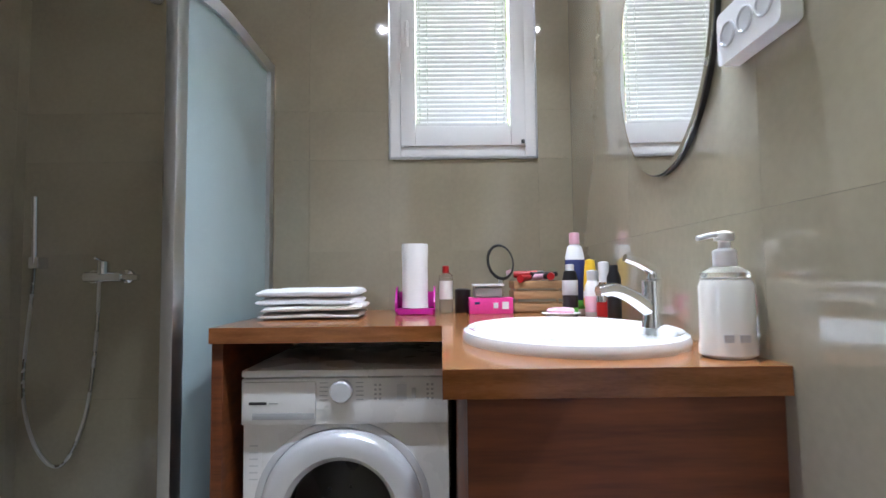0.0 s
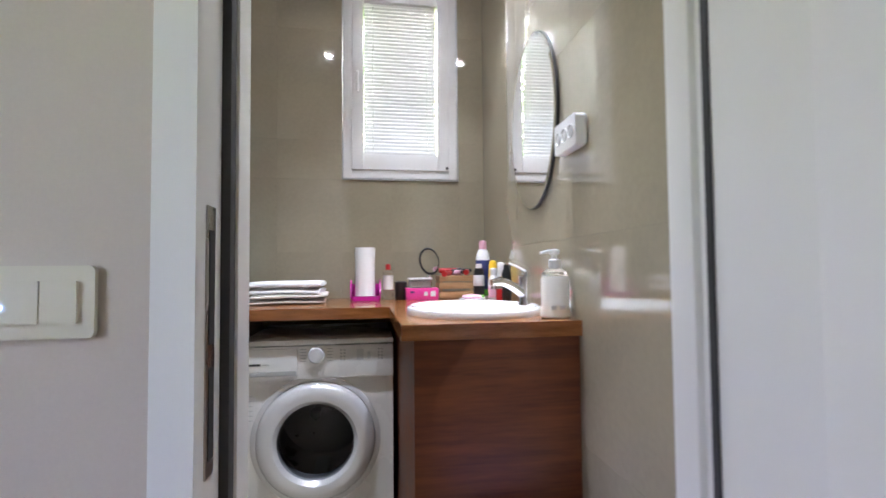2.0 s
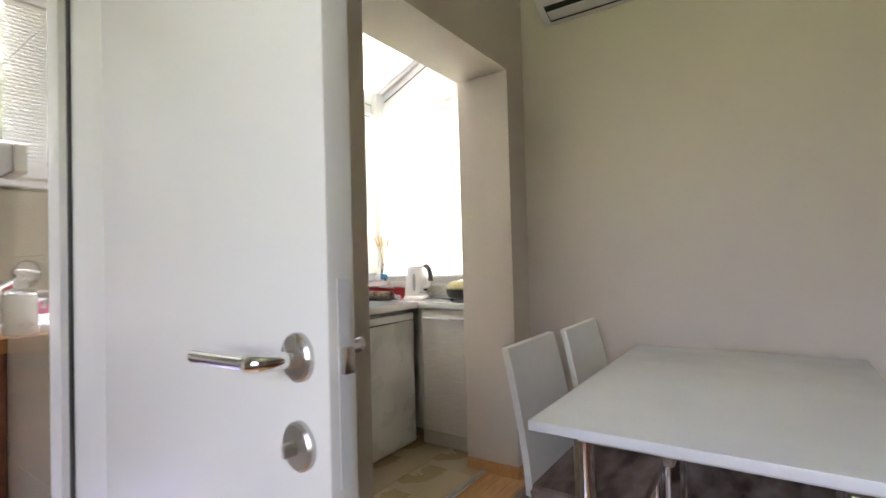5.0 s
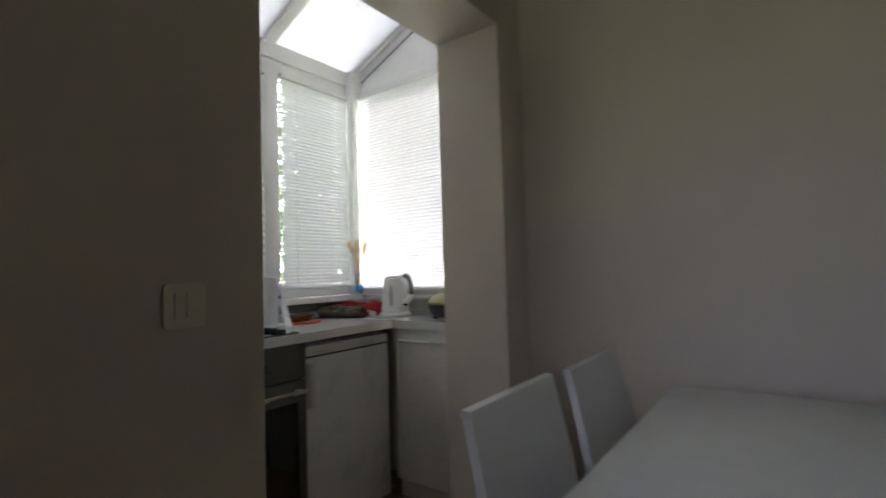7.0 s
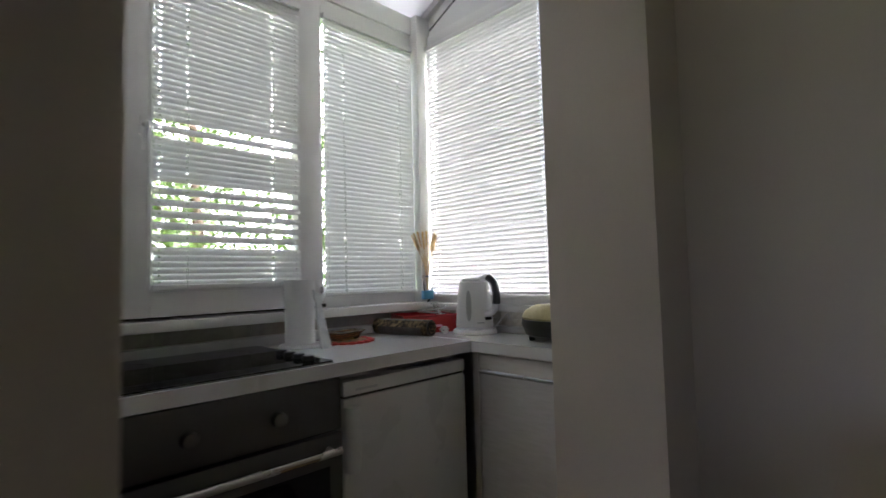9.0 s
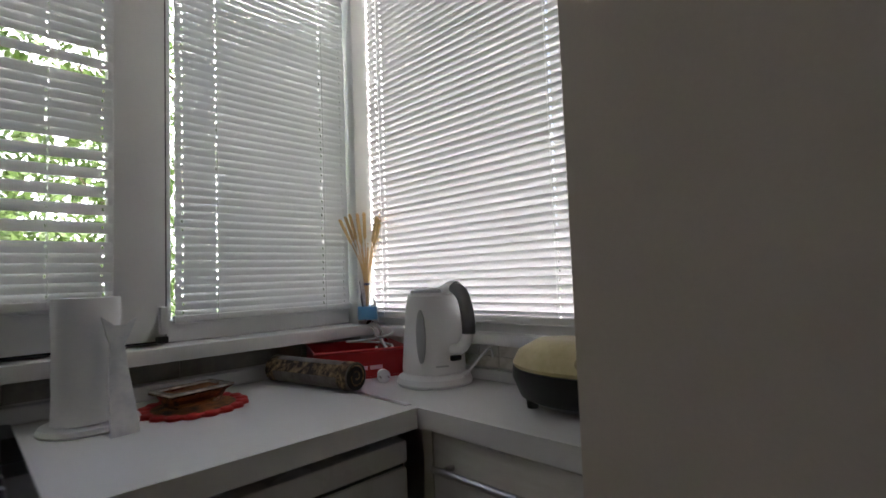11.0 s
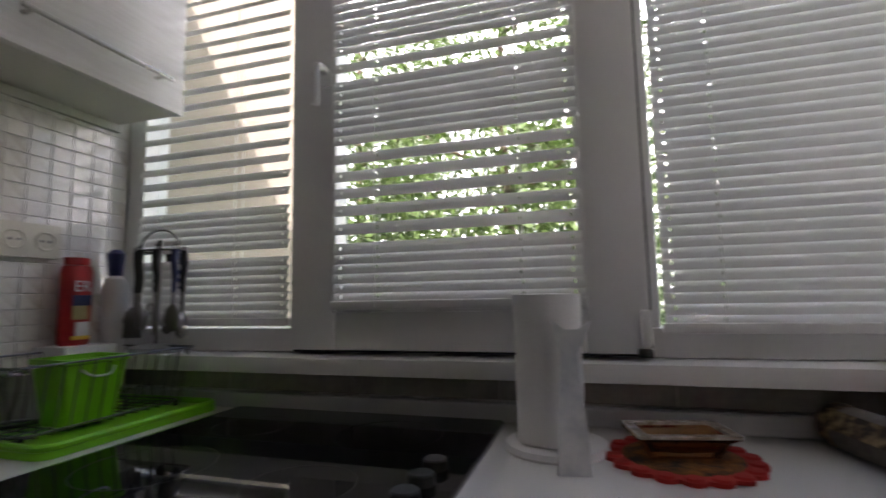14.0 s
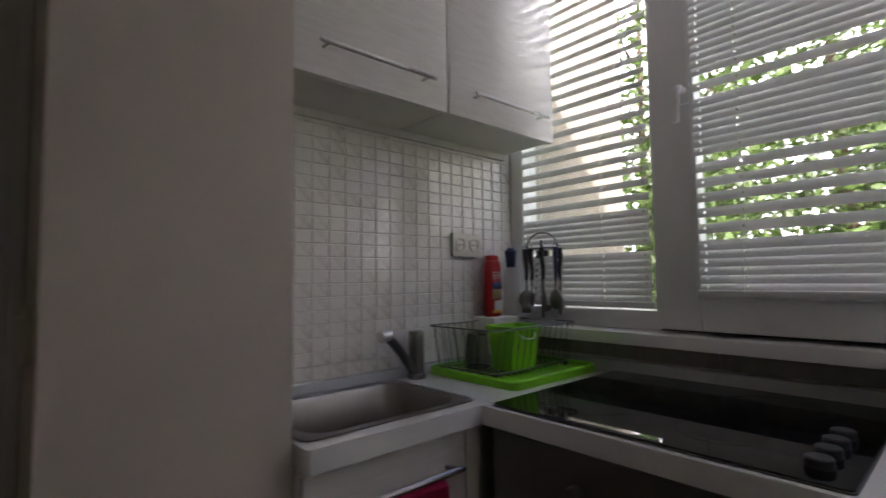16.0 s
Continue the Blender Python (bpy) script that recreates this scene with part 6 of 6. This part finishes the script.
def dish_rack():
    t = thing("drip_tray", "bright green plastic drip tray on the worktop", "tray", at=(1.248, 1.168, CT))
    part("plate", prism(rrect(-0.160, 0.160, -0.182, 0.182, 0.025), 0.0005, 0.012, bevel=0.003), M["green"], t)
    part("rim", tube([(x, y, 0.016) for x, y in rrect(-0.154, 0.154, -0.176, 0.176, 0.022)] + [(0.154, 0.154, 0.016)], 0.007, 8), M["green"], t)
    r = thing("dish_rack", "dark wire dish rack standing in the green tray", "dish rack", at=(1.225, 1.160, CT + 0.012))
    for z, g in ((0.123, 0.0), (0.012, -0.022)):
        part("hoop", tube([(x, y, z) for x, y in rrect(-0.125 - g, 0.125 + g, -0.18 - g, 0.18 + g, 0.02)] + [(0.125 + g, 0.16 + g, z)], 0.0022, 6), M["wire"], r)
    for k in range(13):
        y = -0.156 + k * 0.026
        part("wire", tube([(-0.125, y, 0.123), (-0.104, y, 0.006), (0.104, y, 0.006), (0.125, y, 0.123)], 0.0014, 5), M["wire"], r)
    for k in range(6):
        x = -0.095 + k * 0.038
        part("wire", tube([(x, -0.18, 0.123), (x, -0.158, 0.008), (x, 0.158, 0.008), (x, 0.18, 0.123)], 0.0014, 5), M["wire"], r)
    for k in range(6):
        y = 0.02 + k * 0.022
        part("plate_divider", tube(spline([(0.03, y, 0.006), (0.032, y, 0.036), (0.045, y, 0.046), (0.058, y, 0.036), (0.060, y, 0.006)], 4), 0.0014, 5), M["wire"], r)
    for x, y in ((-0.10, -0.15), (0.10, -0.15), (-0.10, 0.15), (0.10, 0.15)):
        part("foot", lathe([(0.005, 0.0), (0.005, 0.010), (0.003, 0.012)], 10, at=(x, y, 0)), M["black"], r)
    c = thing("cutlery_cup", "bright green plastic cutlery container in the rack", "container", at=(1.285, 1.130, CT + 0.018), turn=-6)
    bm = bmesh.new()
    loops = [[bm.verts.new((x, y, z)) for x, y in rrect(-a, a, -b, b, 0.008, 3)] for a, b, z in ((0.038, 0.044, 0.002), (0.049, 0.057, 0.108), (0.053, 0.061, 0.110), (0.053, 0.061, 0.119), (0.048, 0.056, 0.119), (0.036, 0.042, 0.008))]
    for a, b in zip(loops, loops[1:]):
        for k in range(len(a)):
            bm.faces.new((a[k], a[(k + 1) % len(a)], b[(k + 1) % len(a)], b[k]))
    bm.faces.new(loops[0][::-1])
    bm.faces.new(loops[-1])
    part("cup", bm, M["green"], c)
    part("hook", tube(spline([(0.050, -0.03, 0.10), (0.060, -0.015, 0.088), (0.060, 0.015, 0.088), (0.050, 0.03, 0.10)], 4), 0.002, 6), M["alu"], c)
    g = thing("drinking_glass", "upturned smoky drinking glass in the dish rack", "glass", at=(1.190, 1.085, CT + 0.019))
    part("glass", lathe([(0.037, 0.0), (0.038, 0.002), (0.029, 0.098), (0.012, 0.100), (0.010, 0.092), (0.025, 0.088)], 28), clear("drink_glass", (0.62, 0.62, 0.62), 0.03), g)
    d = bottle("detergent_bottle", (1.112, 1.33, 1.019), [(0.030, 0), (0.034, 0.006), (0.034, 0.15), (0.026, 0.172), (0.012, 0.18)], "whiteplastic", "white spray cleaner bottle with blue trigger", [(0.014, 0.18), (0.016, 0.20), (0.02, 0.232), (0.01, 0.242)], "navy", sx=0.85, sy=0.7)
    e = thing("cleaner_bottle", "red cleaner bottle with colourful label", "bottle", at=(1.110, 1.240, 1.045))
    part("body", lathe([(0.030, 0.0), (0.034, 0.006), (0.034, 0.160), (0.030, 0.172), (0.010, 0.176)], 28, sx=0.6), M["red"], e)
    part("cap", lathe([(0.027, 0.174), (0.027, 0.190), (0.006, 0.192)], 24, sx=0.6), M["red"], e)
    for z0, z1, m, a, b in ((0.055, 0.085, "cream", -0.02, 0.014), (0.085, 0.108, "navy", -0.02, 0.02), (0.02, 0.05, "whiteplastic", -0.012, 0.02), (0.012, 0.02, "yellow", -0.02, 0.018)):
        if a != b:
            part("label", box(0.0188, 0.0215, a, b, z0, z1, 0.0008), M[m], e)


dish_rack()


def lettering(text, size, m, material, parent, name="writing"):
    cu = bpy.data.curves.new(name, "FONT")
    cu.body, cu.size, cu.extrude = text, size, 0.0006
    cu.align_x = "CENTER"
    tmp = bpy.data.objects.new(name, cu)
    scene.collection.objects.link(tmp)
    me = bpy.data.meshes.new_from_object(tmp.evaluated_get(bpy.context.evaluated_depsgraph_get()))
    bpy.data.objects.remove(tmp)
    me.materials.clear()
    me.materials.append(material)
    ob = part(name, me, None, parent)
    ob.matrix_basis = m
    return ob


lettering("ER", 0.034, pose(0.0205, 0.0, 0.116, 90, 0, 90), M["whiteplastic"], bpy.data.objects["cleaner_bottle"])


def kitchen_socket():
    s = thing("double_socket", "white double wall socket on the mosaic", "socket", at=(1.0705, 1.160, 1.268))
    m = pose(0, 0, 0, 90, 0, 90)
    part("plate", prism(rrect(-0.062, 0.062, -0.036, 0.036, 0.006), 0, 0.012, bevel=0.003, m=m), M["ply"], s)
    for x in (-0.030, 0.030):
        o = part("outlet", lathe([(0.021, 0.010), (0.021, 0.0135), (0.018, 0.0135), (0.016, 0.0115), (0.003, 0.0115)], 24, m=m @ pose(x, 0, 0)), M["ply"], s)
        # Grey-brown disc puts the shade of the outlet cup into colour.
        part("recess_shade", lathe([(0.0165, 0.0110), (0.0165, 0.0119), (0.002, 0.0120)], 24, m=m @ pose(x, 0, 0)), M["rollgrey"], o, "dark disc painting the shade inside the outlet")
        for y in (-0.008, 0.008):
            part("hole", lathe([(0.003, 0.0112), (0.003, 0.0126), (0.001, 0.0127)], 10, m=m @ pose(x + y, 0, 0)), M["dark"], o)


kitchen_socket()


def hanging_cloth():
    bm = bmesh.new()
    n, mrow = 12, 9
    rows = []
    for k in range(n + 1):
        u = k / n
        y = -0.10 + 0.20 * u
        row = []
        for j in range(mrow):
            v = j / (mrow - 1)
            z = 0.006 - 0.20 * abs(v - 0.35)
            x = (0.0105 if v < 0.35 else -0.0105) + 0.004 * math.sin(14 * u + 5 * v)
            if abs(v - 0.35) < 0.06:
                x *= 0.3
            row.append(bm.verts.new((x + 0.0, y + 0.004 * math.sin(9 * v), z)))
        rows.append(row)
    for a, b in zip(rows, rows[1:]):
        for j in range(mrow - 1):
            bm.faces.new((a[j], a[j + 1], b[j + 1], b[j]))
    bmesh.ops.solidify(bm, geom=bm.faces[:], thickness=0.002)
    solid("dish_cloth", bm, mat("pink_cloth", (0.62, 0.04, 0.13), 1.0, vary=0.1, fine=300, bump=0.5), "crimson pink dish cloth hanging on the cabinet handle", "cloth", at=(1.44, 0.63, 0.79))


hanging_cloth()

# ---- outside ----
structure("facade_backdrop", box(0.806, 0.915, 1.464, 2.47, -0.6, 5.5), M["facade"], "beige rendered outer wall of the house", "facade")
structure("facade_north", box(-6, 0.90, 2.472, 2.60, 2.85, 5.5), M["facade"], "beige rendered outer wall of the house", "facade")


def tree(at, height, spread, seed, leaves):
    rnd = random.Random(seed)
    t = thing("tree", "leafy green deciduous tree outside the window", "tree", at=at, group="garden trees")
    part("trunk", tube(spline([(0, 0, 0), (0.06, 0.02, height * 0.25), (-0.03, 0.05, height * 0.5), (0.02, 0, height * 0.85)], 6), 0.12, 10, taper=0.25), M["bark"], t)
    tips = []
    for k in range(17):
        a, z0 = rnd.uniform(0, 6.283), height * (0.10 + 0.78 * k / 16)
        r = spread * rnd.uniform(0.5, 1.0) * (1 - 0.35 * z0 / height)
        tip = Vector((r * math.cos(a), r * math.sin(a), z0 + rnd.uniform(0.1, 0.9)))
        part("limb", tube(spline([(0, 0, z0), tuple(tip * 0.5 + Vector((0, 0, z0 * 0.45))), tuple(tip)], 4), 0.035, 6, taper=0.2), M["bark"], t)
        tips.append(tip)
    rng = np.random.default_rng(seed)
    n = leaves
    c = np.array([tips[i % len(tips)] for i in range(n)])
    u = rng.random((n, 1))
    pos = c * (0.35 + 0.65 * u) + rng.normal(0, spread * 0.19, (n, 3))
    pos[:, 2] = np.clip(pos[:, 2], 0.05, height)
    d1 = rng.normal(size=(n, 3))
    d1 /= np.linalg.norm(d1, axis=1, keepdims=True)
    d2 = np.cross(d1, rng.normal(size=(n, 3)))
    d2 /= np.linalg.norm(d2, axis=1, keepdims=True)
    s = rng.uniform(0.04, 0.085, (n, 1))
    v = np.stack([pos - d1 * s, pos + d2 * s * 0.45, pos + d1 * s, pos - d2 * s * 0.45], 1).reshape(-1, 3)
    me = bpy.data.meshes.new("crown")
    me.from_pydata(v.tolist(), [], np.arange(4 * n).reshape(-1, 4).tolist())
    me.materials.append(M["leaf"])
    part("crown", me, None, t)


for k, (x, y, h, s) in enumerate(((1.1, 7.2, 8.2, 2.3), (3.8, 7.6, 8.4, 2.4), (-1.4, 7.6, 8.0, 2.3), (7.0, 7.2, 8.0, 2.3), (-4.2, 8.6, 7.6, 2.4))):
    tree((x, y, -0.6), h, s, 20 + k, 9000 if x > 3 else 20000)


def distance():
    """Added glowing board that stands in for the white sky beyond the garden."""
    m = bpy.data.materials.new("sky_glow_board")
    m.use_nodes = True
    b = m.node_tree.nodes["Principled BSDF"]
    b.inputs["Base Color"].default_value = (0.8, 0.8, 0.8, 1)
    b.inputs["Emission Color"].default_value = (1.0, 0.99, 0.95, 1)
    b.inputs["Emission Strength"].default_value = 1.15
    structure("backdrop", box(-90, 90, 62, 62.2, -0.6, 46), m, "glowing board standing in for the bright sky", "sky")


distance()

# ---- tiles and floor pieces ----
host = bpy.data.objects["wall_bathroom_north"]
tiles(host, steps(-1.65, 0.672, 0.6, (-0.113, 0.521)), steps(0, H, 0.6, (1.589, 2.681)), lambda u, v, d: (u, 2.219 - d, v), 0.005, 0.0003, M["bathtile"], "tile", holes=[(-0.113, 0.521, 1.589, 2.681)])
host = bpy.data.objects["wall_bathroom_east"]
tiles(host, steps(0.362, 2.213, 0.6), steps(0, H, 0.6), lambda u, v, d: (0.634 - d, u, v), 0.005, 0.0003, M["bathtile"], "tile")
host = bpy.data.objects["wall_bathroom_west"]
tiles(host, steps(0.362, 2.213, 0.6), steps(0, H, 0.6), lambda u, v, d: (-1.654 + d, u, v), 0.005, 0.0003, M["bathtile"], "tile")
host = bpy.data.objects["wall_kitchen_west"]
mosaic_place = lambda u, v, d: (1.0680 + d, u, v)  # noqa: E731
tiles(host, steps(0.460, 1.384, 0.0462), steps(0.927, 1.560, 0.0328), mosaic_place, 0.0016, 0.0020, M["mosaic"], "tile")
host = bpy.data.objects["wall_parapet_north"]
tiles(host, steps(1.09, 2.84, 0.31), steps(0.936, 0.986, 0.05), lambda u, v, d: (u, 1.40 - 0.012 - d, v), 0.004, 0.002, M["concrete"], "tile")
host = bpy.data.objects["wall_parapet_east"]
tiles(host, steps(0.446, 1.36, 0.06), steps(0.928, 0.984, 0.028), lambda u, v, d: (2.87 - 0.002 - d, u, v), 0.004, 0.002, M["mosaic"], "tile")
host = bpy.data.objects["floor_kitchen"]
tiles(host, steps(1.075, 2.865, 0.33), steps(0.346, 1.0, 0.33), lambda u, v, d: (u, v, -0.006 + d), 0.006, 0.003, M["floortile"], "tile")
host = bpy.data.objects["floor_dining"]
tiles(host, steps(-0.3, 2.675, 0.42), steps(-1.6, 0.314, 0.07), lambda u, v, d: (u, v, -0.012 + d), 0.012, 0.001, M["parquet"], "plank")
